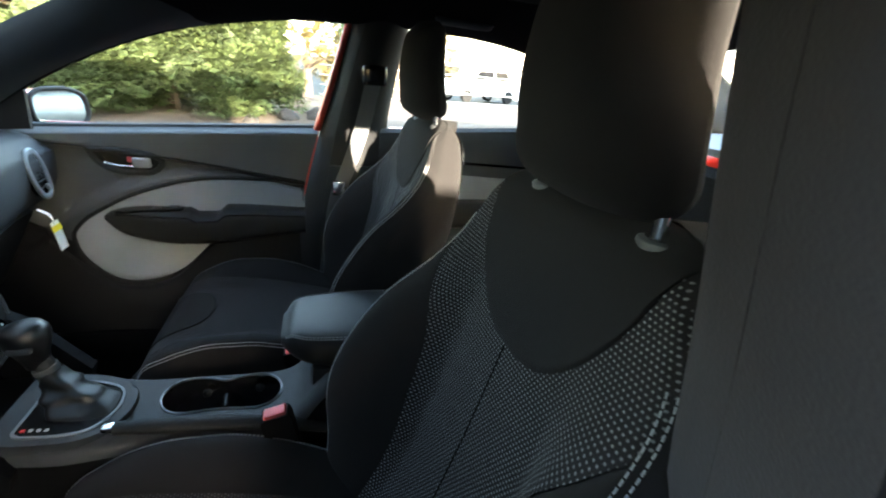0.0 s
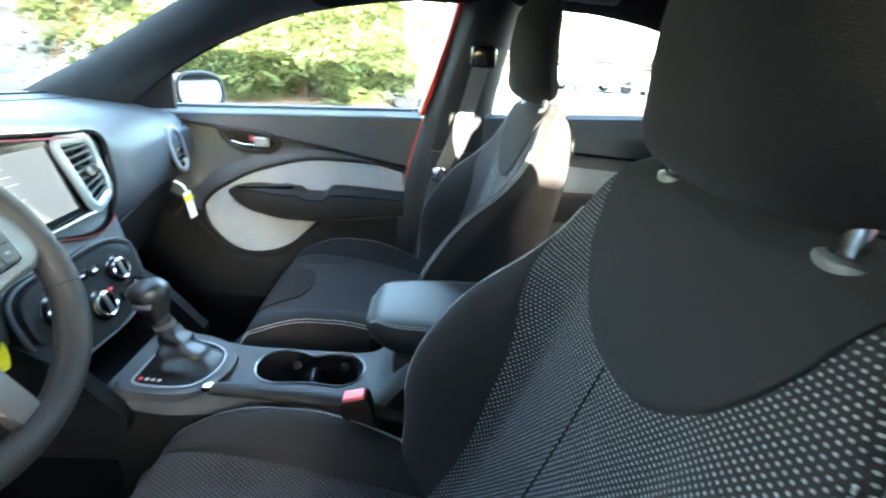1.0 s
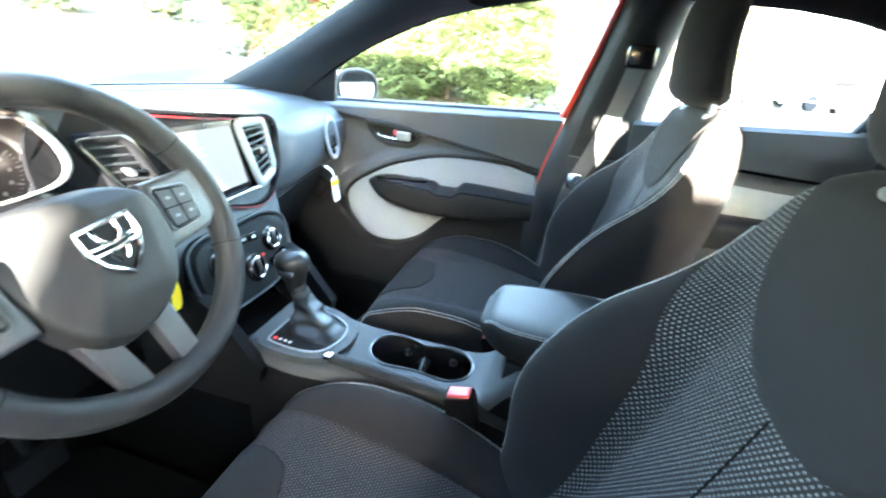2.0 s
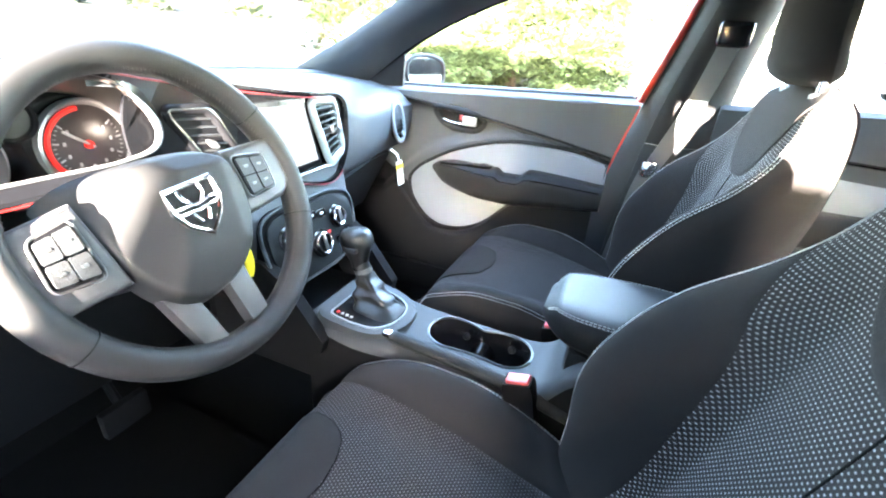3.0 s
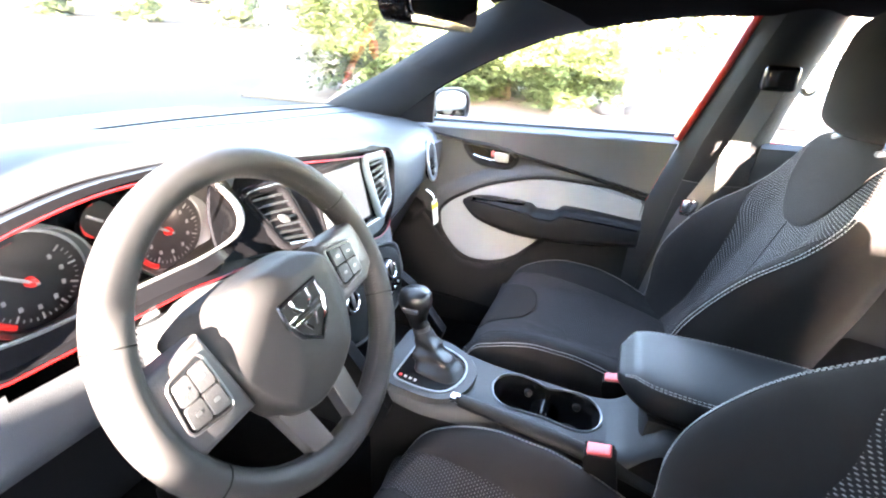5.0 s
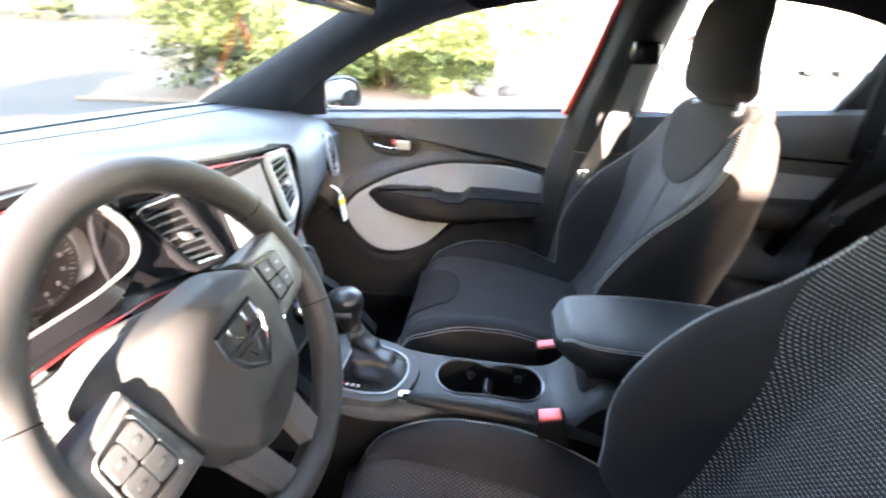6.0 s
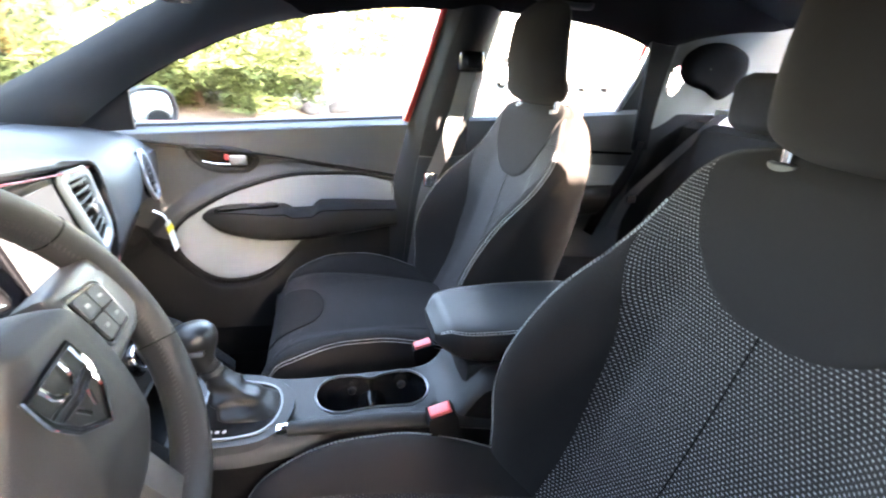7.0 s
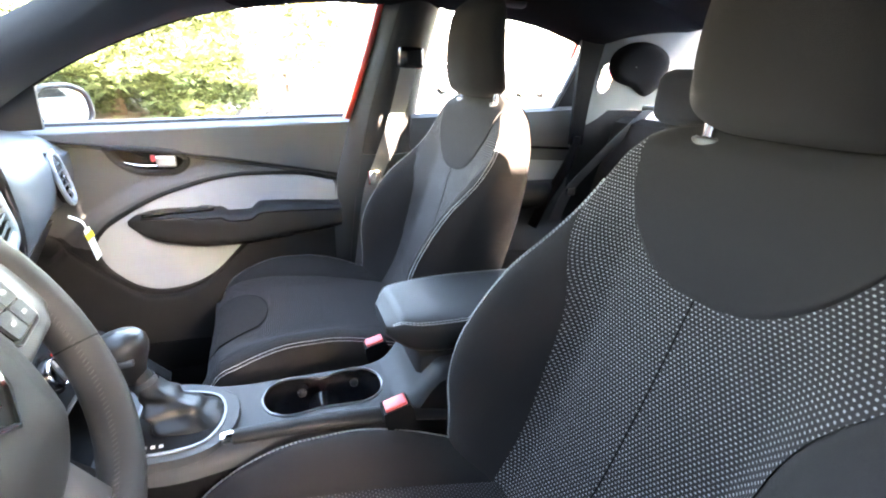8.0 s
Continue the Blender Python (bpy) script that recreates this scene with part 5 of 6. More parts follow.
SEAMB = crv((0.44, 0.128), (0.569, 0.135), (0.697, 0.142), (0.76, 0.145), (0.824, 0.152), (0.87, 0.168), (0.914, 0.195), (0.95, 0.215))
COLLAR = crv((0.0, 0.894), (0.04, 0.898), (0.07, 0.908), (0.10, 0.930), (0.125, 0.960), (0.145, 0.998), (0.155, 1.03))


def edge(z):
    return BW(z) * 0.93


def build_seat():
    seat = thing("front_seat", "black cloth bucket seat with dotted woven panels and grey stitching", "car seat", group="front seats")
    # seat back
    part("back_insert", sheet(panel(lambda z: -min(SEAMB(z), edge(z)), lambda z: min(SEAMB(z), edge(z)), 0.45, 1.05, 1, 1, 0.0), 60, 76), WOVEN, seat, "dotted woven back panel")
    for s in (1, -1):
        part("back_bolster", sheet(panel(lambda z: min(SEAMB(z), edge(z) - 0.001), edge, 0.45, 0.96, 1, 1, 0.004, s), 16, 60), CLOTH, seat, "plain black bolster")

        def flank(u, v):
            z = 0.44 + 0.635 * v
            x0, x1 = back_front(edge(z), z), BB(z)
            q = u * math.pi / 2
            w = edge(z) + (BW(z) - edge(z)) * math.sin(min(u * 3, 1) * math.pi / 2)
            w -= 0.03 * max(0, (u - 0.75) / 0.25) ** 2
            return (x0 + (x1 - x0) * u, s * w, z)
        part("back_side", sheet(flank, 14, 60), CLOTH, seat, "plain black side panel")
        for off in (0.0, 0.006):
            stitches([(back_front(edge(z) - off, z) - 0.0012, s * (edge(z) - off + 0.0006), z) for z in np.linspace(0.50, 0.99, 60)], "back_stitching", seat)

    def collar(u, v):
        e = 2 * u - 1
        hi_y = lambda z: min(BW(z) * 0.985, 0.30)
        y0 = e * 0.155
        z0 = COLLAR(abs(y0))
        z = z0 + (1.075 - z0) * v
        y = y0 + (e * hi_y(z) - y0) * sm(0.0, 1.0, v) * (0.2 + 0.8 * v)
        d = min((1 - abs(e)) * 0.2, v * 0.2)
        return (back_front(y, z) - 0.0035 * min(d / 0.008, 1), y, z)
    part("collar_panel", sheet(collar, 50, 36), CLOTH, seat, "plain black shield panel")

    def shoulder(u, v):
        z = 0.93 + 0.145 * v
        e = 2 * u - 1
        return (back_front(e * BW(z), z) + 0.002, e * BW(z), z)
    part("back_top", sheet(shoulder, 40, 20), CLOTH, seat)

    def rear(u, v):
        z = 0.44 + 0.635 * v
        e = 2 * u - 1
        return (BB(z) + 0.012 * (1 - e * e) ** 0.5 * (1 - v ** 6), e * (BW(z) - 0.03 * (1 - v ** 8)), z)
    part("back_panel", sheet(rear, 20, 40), CLOTH, seat, "plain black rear panel")
    part("back_seam", tube([(back_front(0, z) - 0.0002, 0, z) for z in np.linspace(0.894, 0.47, 40)], 0.0012, 6, up=(0, 1, 0)), LINER, seat)

    # cushion
    ridge = crv((-0.70, 0.50), (-0.675, 0.545), (-0.63, 0.575), (-0.55, 0.602), (-0.47, 0.603), (-0.39, 0.588), (-0.27, 0.540), (-0.16, 0.50))
    mid = crv((-0.715, 0.44), (-0.708, 0.49), (-0.69, 0.525), (-0.65, 0.550), (-0.56, 0.557), (-0.40, 0.552), (-0.26, 0.530), (-0.16, 0.50))
    cw = crv((-0.715, 0.215), (-0.66, 0.245), (-0.55, 0.256), (-0.35, 0.250), (-0.16, 0.225))

    def top(y, x):
        u = min(abs(y) / cw(x), 1)
        m, r = mid(x), ridge(x)
        return m + (r - m) * sm(0.45, 0.88, u) - 0.022 * max(0, (u - 0.86) / 0.14) ** 2

    cseam = crv((-0.715, 0.195), (-0.64, 0.178), (-0.536, 0.163), (-0.457, 0.154), (-0.306, 0.138), (-0.16, 0.13))

    def cpanel(a, b, x0, x1, s=1, puff=0.004):
        def f(u, v):
            x = x0 + (x1 - x0) * v
            y = a(x) + (b(x) - a(x)) * u
            d = min(u, 1 - u) * abs(b(x) - a(x))
            return (x, y * s, top(y, x) - puff * (1 - min(d / 0.012, 1)) ** 2)
        return f

    cedge = lambda x: cw(x) * 0.95
    part("cushion_insert", sheet(cpanel(lambda x: -cseam(x), cseam, -0.712, -0.16), 50, 60), WOVENC, seat, "dotted woven cushion panel")
    nose = crv((0.0, -0.575), (0.05, -0.585), (0.085, -0.61), (0.105, -0.66), (0.115, -0.712))
    part("cushion_nose", sheet(lambda u, v: ((-0.712 + (nose(abs(2 * u - 1) * 0.115) + 0.712) * v), (2 * u - 1) * 0.115, top((2 * u - 1) * 0.115, -0.712 + (nose(abs(2 * u - 1) * 0.115) + 0.712) * v) + 0.003), 30, 20), CLOTH, seat, "plain black front panel")
    for half in (1, -1):
        part("nose_seam", tube([(nose(y) + 0.0015, half * y, top(y, nose(y)) + 0.0024) for y in np.linspace(0.0, 0.112, 24)], 0.0012, 6), LINER, seat)
    for s in (1, -1):
        part("cushion_bolster", sheet(cpanel(cseam, cedge, -0.712, -0.16, s), 16, 50), CLOTH, seat, "plain black bolster")

        def cside(u, v):
            x = -0.712 + 0.552 * v
            z1 = top(cedge(x), x)
            return (x + 0.02 * u * (1 - v), s * (cedge(x) + (cw(x) - cedge(x)) * math.sin(min(u * 4, 1) * math.pi / 2) - 0.04 * u ** 2), z1 + (0.36 - z1) * u)
        part("cushion_side", sheet(cside, 12, 50), CLOTH, seat)
        for off in (0.0, 0.006):
            stitches([(x, s * (cedge(x) - off), top(cedge(x) - off, x) + 0.0008) for x in np.linspace(-0.70, -0.27, 60)], "cushion_stitching", seat)

    def cfront(u, v):
        e = 2 * u - 1
        y = e * cedge(-0.712)
        z1 = top(y, -0.712)
        return (-0.712 - 0.012 * math.sin(math.pi * v) + 0.05 * v * v, y * (1 - 0.06 * v), z1 + (0.36 - z1) * v)
    part("cushion_front", sheet(cfront, 30, 12), CLOTH, seat)
    part("seat_base", box(-0.62, -0.15, -0.19, 0.19, 0.30, 0.40, 0.01), LINER, seat)
    for s in (1, -1):
        part("seat_rail", box(-0.66, 0.02, 0.17 * s - 0.02, 0.17 * s + 0.02, 0.26, 0.31, 0.004), LINER, seat)
    # head restraint
    def head(u, v):
        w = u * math.tau
        z = 1.071 + 0.214 * v
        hw = crv((0, 0.084), (0.05, 0.106), (0.25, 0.122), (0.6, 0.118), (0.85, 0.110), (0.96, 0.088), (1.0, 0.05))(v)
        dp = crv((0, 0.018), (0.06, 0.040), (0.3, 0.046), (0.7, 0.042), (0.9, 0.034), (1.0, 0.013))(v)
        c, s = math.cos(w), math.sin(w)
        x = -0.044 - 0.006 * v - 0.012 * math.sin(math.pi * v)
        bow = 0.018 * (math.copysign(abs(s) ** 0.7, s)) ** 2
        return (x + dp * math.copysign(abs(c) ** 0.75, c) + bow * (1 if c < 0 else 0.4), hw * math.copysign(abs(s) ** 0.7, s), z)
    bm = sheet(head, 44, 30, wrap=True)
    bm.verts.ensure_lookup_table()
    bm.faces.new([bm.verts[i] for i in range(44)])
    bm.faces.new([bm.verts[44 * 30 + i] for i in range(44)])
    hr = part("head_restraint", bm, CLOTH, seat, "plain black cloth head restraint")
    for s in (1, -1):
        part("post", tube([(-0.032, 0.098 * s, 1.03), (-0.034, 0.098 * s, 1.10)], 0.0072, 12), CHROME, hr, "chrome post")
        part("post_guide", turned([(0.0165, -0.010), (0.0178, 0.002), (0.0165, 0.005), (0.012, 0.007), (0.0105, 0.003), (0.001, 0.003)], 24, m=Matrix.Translation((-0.032, 0.098 * s, 1.056)) @ Matrix.Diagonal((0.8, 1.2, 1, 1))), SPOKE, hr, "dark satin post guide")
    return seat


pseat = build_seat()
pseat.location = (0.0, 0.375, 0.0)
dseat = copy_thing(pseat, pose(-0.005, -0.368, 0.0))
for ob in dseat.children:
    if ob.name.startswith("head_restraint"):
        ob.location.y -= 0.014

# ---- rear bench ----
bench = thing("rear_bench", "black cloth rear bench with head restraints", "rear seat")
rb = crv((0.42, 0.53), (0.6, 0.57), (0.9, 0.64), (0.96, 0.655), (0.99, 0.67), (1.0, 0.70))
part("bench_back", sheet(lambda u, v: (rb(0.42 + 0.58 * v) - 0.015 * math.cos((2 * u - 1) * math.pi * 2), (2 * u - 1) * 0.64, 0.42 + 0.58 * v), 40, 30, -0.10), CLOTH, bench, "black cloth seat back")
part("bench_cushion", sheet(lambda u, v: (0.14 + 0.46 * v, (2 * u - 1) * 0.66, 0.36 + 0.17 * math.sin(min(v * 5, 1) * math.pi / 2) - 0.05 * v), 20, 20, -0.12), CLOTH, bench, "black cloth seat cushion")
for yy in (-0.40, 0.0, 0.40):
    def rh(u, v, yy=yy):
        w = u * math.tau
        c, s = math.cos(w), math.sin(w)
        hw = 0.108 * (1 - (2 * v - 1) ** 6 * 0.4)
        return (0.70 + 0.05 * math.copysign(abs(c) ** 0.7, c) * (1 - (2 * v - 1) ** 6 * 0.5), yy + hw * math.copysign(abs(s) ** 0.6, s), 0.995 + 0.165 * v)
    bm = sheet(rh, 28, 12, wrap=True)
    bm.verts.ensure_lookup_table()
    bm.faces.new([bm.verts[i] for i in range(28)])
    bm.faces.new([bm.verts[28 * 12 + i] for i in range(28)])
    part("rear_head_restraint", bm, CLOTH, bench)

QTRIM = mat("pale_pillar_trim", (0.13, 0.133, 0.122), 0.8, bump=0.4, grain=800)
# rear quarter trim, shelf and tail
part("parcel_shelf", sheet(lambda u, v: (0.74 + 0.55 * v, (2 * u - 1) * 0.62, 1.02 + 0.01 * v), 6, 6, 0.02), GREY, body, "grey cloth parcel shelf")
for s in (1, -1):
    def quarter(u, v):
        x = 0.525 + 0.82 * u
        lo = 0.93 + 0.09 * sm(0.55, 0.72, x)
        hi = crv((0.525, 1.255), (0.65, 1.285), (0.80, 1.305), (1.345, 1.06))(x)
        yt = crv((0.545, 0.625), (0.65, 0.575), (0.80, 0.525), (1.345, 0.585))(x)
        return (x, s * (0.672 + (yt - 0.672) * v ** 1.3), lo + (hi - lo) * v)
    bm = sheet(quarter, 150, 80)
    # the driver's side stays uncut, closed to keep sun flecks off the rear door
    hole = [f for f in bm.faces if s > 0 and ((f.calc_center_median().x - 0.575) / 0.024) ** 2 + ((f.calc_center_median().z - 1.125) / 0.048) ** 2 < 1]
    bmesh.ops.delete(bm, geom=hole, context="FACES")
    part("quarter_trim", bm, QTRIM, body, "pale grey rear pillar trim")
    # outline of a dark oval laid on the pale trim
    fan = smooth_loop([(0.572, 1.165), (0.578, 1.205), (0.610, 1.232), (0.660, 1.242), (0.735, 1.228), (0.80, 1.190), (0.83, 1.125), (0.775, 1.068), (0.690, 1.100), (0.640, 1.110), (0.600, 1.125)], 48)

    def cover(u, v):
        a, b = fan[int(u * 48) % 48]
        a, b = 0.665 + (a - 0.665) * (1 - 0.98 * v), 1.165 + (b - 1.165) * (1 - 0.98 * v)
        lo = 0.93 + 0.09 * sm(0.55, 0.72, a)
        hi = crv((0.525, 1.255), (0.65, 1.285), (0.80, 1.305), (1.345, 1.06))(a)
        yt = crv((0.545, 0.625), (0.65, 0.575), (0.80, 0.525), (1.345, 0.585))(a)
        k = min(max((b - lo) / (hi - lo), 0), 1)
        return (a, s * (0.672 + (yt - 0.672) * k ** 1.3 - 0.016 * min(v / 0.3, 1) ** 0.5), b)
    part("dark_oval", sheet(cover, 48, 10, wrap=True), LINER, body, "dark oval panel on the rear pillar")
part("rear_header", sheet(lambda u, v: (0.74 + 0.08 * v, (2 * u - 1) * 0.54, 1.335 - 0.035 * v - 0.02 * (2 * u - 1) ** 4), 16, 3, 0.01), LINER, body)
part("boot_lid", box(1.33, 1.95, -0.72, 0.72, 0.90, 1.02, 0.06, 3), RED, body)
part("tail", box(1.80, 1.98, -0.74, 0.74, 0.35, 0.95, 0.05, 3), RED, body)


# ---- belts ----
def webbing(pts, width, n=40, across=(1, 0, 0)):
    line = path(pts, n + 1)
    ax = Vector(across).normalized()
    return sheet(lambda u, v: Vector(line[int(round(v * n))]) + ax * width * (u - 0.5), 3, n, 0.0012)


belt = thing("seat_belt", "dark grey front seat belt hanging from the centre pillar", "seat belt")
part("guide_loop", box(-0.175, -0.105, 0.585, 0.630, 1.130, 1.185, 0.012, 3), GLOSS, belt, "black belt guide")
part("webbing", webbing([(-0.143, 0.600, 1.14), (-0.175, 0.618, 1.0), (-0.215, 0.630, 0.88), (-0.245, 0.637, 0.80), (-0.275, 0.645, 0.60), (-0.30, 0.65, 0.42)], 0.046), STRAP, belt, "dark grey belt webbing")
part("belt_tongue", box(-0.262, -0.222, 0.612, 0.632, 0.80, 0.845, 0.006), CHROME, belt)
rbelt_ = thing("seat_belt", "dark grey rear seat belt", "seat belt")
part("webbing", webbing([(0.71, 0.555, 1.03), (0.62, 0.57, 0.94), (0.54, 0.58, 0.855), (0.445, 0.585, 0.752), (0.41, 0.60, 0.64)], 0.046), STRAP, rbelt_, "dark grey belt webbing")
part("belt_tongue", box(0.43, 0.465, 0.572, 0.590, 0.735, 0.765, 0.005), CHROME, rbelt_)
for yy, xx in ((-0.118, -0.357), (0.122, -0.338)):
    bk = thing("belt_buckle", "black belt buckle with red release button", "seat belt buckle", (xx, yy, 0.522 if yy < 0 else 0.485), group="belt buckles")
    bk.rotation_euler = (0, radians(-14), 0)
    case = [(-0.024, 0.0), (-0.026, 0.088), (-0.023, 0.102), (0.021, 0.102), (0.024, 0.090), (0.020, 0.0)]
    part("buckle_case", plate(case, lambda a, b, h: (a, h - 0.017, b), 0.034, 0.005, 3), DEEP, bk)
    part("release_button", box(-0.019, 0.018, -0.0135, 0.010, 0.094, 0.1075, 0.0035, 3), REDBTN, bk, "red release button")
    part("buckle_stalk", tube([(0, 0, 0.01), (0.005, 0, -0.08), (0.02, 0, -0.20)], 0.010, 8, flat=0.6), LINER, bk)

# ---- mirror, visor, tags ----
rvm = thing("rear_view_mirror", "black rear-view mirror on the windscreen", "mirror")
part("mirror_case", plate(rounded(-0.25, 0.065, 1.210, 1.275, 0.022), lambda a, b, h: (-0.715 + h - 0.10 * (a + 0.07), a, b), 0.03, 0.010), GLOSS, rvm)
part("mirror_glass", plate(rounded(-0.242, 0.057, 1.216, 1.269, 0.018), lambda a, b, h: (-0.684 + h - 0.10 * (a + 0.07), a, b), 0.002), MIRROR, rvm, "mirror glass")
part("mirror_stem", tube([(-0.71, -0.03, 1.26), (-0.80, -0.02, 1.335)], 0.010, 8), PLASTIC, rvm)
note = thing("paper_tag", "white and yellow paper tag hanging below the dashboard", "tag")
part("tag_string", tube(path([(-0.955, 0.475, 0.800), (-0.935, 0.478, 0.785), (-0.930, 0.480, 0.760)], 10), 0.007, 6, flat=0.3), PAPER, note)
part("tag_card", sheet(lambda u, v: (-0.932 + 0.01 * v, 0.464 + 0.036 * u, 0.768 - 0.072 * v), 2, 6, 0.0008), PAPER, note)
part("tag_stripe", sheet(lambda u, v: (-0.9305 + 0.003 * v, 0.462 + 0.040 * u, 0.758 - 0.014 * v), 2, 2, 0.0014), YELLOW, note)
handle_roof = thing("grab_handle", "black folding grab handle on the roof lining", "grab handle")
part("grip", tube(path([(0.02, 0.575, 1.335), (0.03, 0.56, 1.315), (0.09, 0.555, 1.308), (0.17, 0.555, 1.306), (0.19, 0.575, 1.328)], 24), 0.009, 10), PLASTIC, handle_roof)
pedal = thing("brake_pedal", "black pedal in the footwell", "pedal")
part("pedal_pad", box(-1.12, -1.10, -0.36, -0.27, 0.36, 0.42, 0.006), DEEP, pedal)
part("pedal_arm", tube([(-1.12, -0.315, 0.40), (-1.22, -0.315, 0.62)], 0.009, 8), DEEP, pedal)
mat_ = thing("floor_mat", "black carpet mat in the footwell", "floor mat")
part("mat", sheet(lambda u, v: (-1.20 + 0.5 * v, -0.60 + 0.42 * u, 0.268 + 0.006 * math.sin(9 * u) * math.sin(7 * v)), 10, 10, 0.008), CARPET, mat_)

# ---- outdoors ----
def rise(x, y):
    """The car park climbs gently away from the car's bonnet."""
    d = -0.75 * x + 0.66 * y
    return 0.075 * min(max(d - 14, 0), 34)


ASPHALT = mat("asphalt", (0.038, 0.0368, 0.0340), 0.9, vary=0.22, scale=6, bump=0.6, grain=120, spec=0.08)
MULCH = mat("brown_mulch", (0.046, 0.030, 0.019), 0.95, vary=0.5, scale=50, bump=1.0, grain=60)
BARK = mat("grey_bark", (0.085, 0.062, 0.045), 0.95, vary=0.4, scale=40, bump=1.0, grain=50)
LEAF = mat("cedar_leaf", (0.044, 0.060, 0.021), 0.75, vary=0.75, scale=16, bump=0.0, spec=0.2)


def scatter(m, lo, hi):
    """Each spray of the foliage takes a tone of its own."""
    nt = m.node_tree
    base = nt.nodes["Principled BSDF"].inputs["Base Color"]
    geo, tone, mul = nt.nodes.new("ShaderNodeNewGeometry"), nt.nodes.new("ShaderNodeMapRange"), nt.nodes.new("ShaderNodeVectorMath")
    tone.inputs["To Min"].default_value, tone.inputs["To Max"].default_value = lo, hi
    mul.operation = "SCALE"
    nt.links.new(geo.outputs["Random Per Island"], tone.inputs["Value"])
    nt.links.new(base.links[0].from_socket, mul.inputs[0])
    nt.links.new(tone.outputs[0], mul.inputs["Scale"])
    nt.links.new(mul.outputs[0], base)


scatter(LEAF, 0.35, 1.55)
LEAFD = mat("dark_conifer_leaf", (0.05, 0.07, 0.03), 0.8, vary=0.5, scale=14, bump=0.0)
LEAFY = mat("yellow_autumn_leaf", (0.105, 0.080, 0.026), 0.8, vary=0.5, scale=14, bump=0.0)
KERB = mat("worn_concrete", (0.055, 0.048, 0.038), 0.9, vary=0.3, scale=30, bump=0.5, grain=60)
ROCK = mat("dark_boulder", (0.014, 0.011, 0.0095), 0.9, vary=0.4, scale=30, bump=0.8, grain=30)
PALE = mat("pale_render_wall", (0.30, 0.285, 0.25), 0.85, vary=0.1, scale=3, bump=0.2, grain=20)
BLUEROOF = mat("blue_grey_roof", (0.22, 0.30, 0.38), 0.6, vary=0.1, scale=3, bump=0.1, grain=20)
WHITEP = mat("white_vehicle_paint", (0.7, 0.7, 0.7), 0.35, vary=0.04, bump=0.0, coat=0.5)
bm = bmesh.new()
n = 70
xs = [math.copysign(abs(k / n) ** 2.6 * 900, k) for k in range(-n, n + 1)]
vs = [[bm.verts.new((x, y, rise(x, y))) for x in xs] for y in xs]
for a, b in zip(vs, vs[1:]):
    for i in range(len(a) - 1):
        bm.faces.new((a[i], a[i + 1], b[i + 1], b[i]))
ground = tagged(part("ground", bm, ASPHALT), "sunlit grey asphalt car park", "ground", kind="structure")


def bed_z(x, y):
    d = y - 7.1
    return rise(x, y) + 0.02 + 0.16 * sm(0.0, 1.8, d) + 0.05 * noise.noise(Vector((x * 1.3, y * 1.3, 0.5)))


def bed_at(u, v):
    x, y = -8.3 - 4.4 * v * (1 - u) + 32 * u, 7.1 + 10 * v + 0.15 * math.sin(9 * u)
    return (x, y, bed_z(x, y) + 0.01)


BED = sheet(bed_at, 130, 36)
tagged(part("planting_bed", BED, MULCH), "brown mulch bank along the car park", "planting bed", kind="structure")
tagged(part("kerb", tube([(-8.3 + 32 * k / 60, 7.08 + 0.15 * math.sin(9 * k / 60), 0.03 + rise(-8.3 + 32 * k / 60, 7.1)) for k in range(61)], 0.05, 6), KERB), "worn concrete kerb", "kerb", kind="structure")


def spray(bm, c, d, L, rnd, wide):
    """A flat spray of foliage: three pointed blades."""
    side = d.cross(Vector((rnd.random() - 0.5, rnd.random() - 0.5, 1))).normalized()
    up = side.cross(d)
    for j in range(4):
        a = (j - 1.5) * 0.5
        dd = (d * math.cos(a) + side * math.sin(a) + up * (rnd.random() - 0.5) * 0.6).normalized()
        sd = dd.cross(up).normalized() * wide
        bm.faces.new([bm.verts.new(p) for p in (c - sd * 0.3, c + sd * 0.3, c + dd * L * 0.55 + sd, c + dd * L, c + dd * L * 0.55 - sd)])


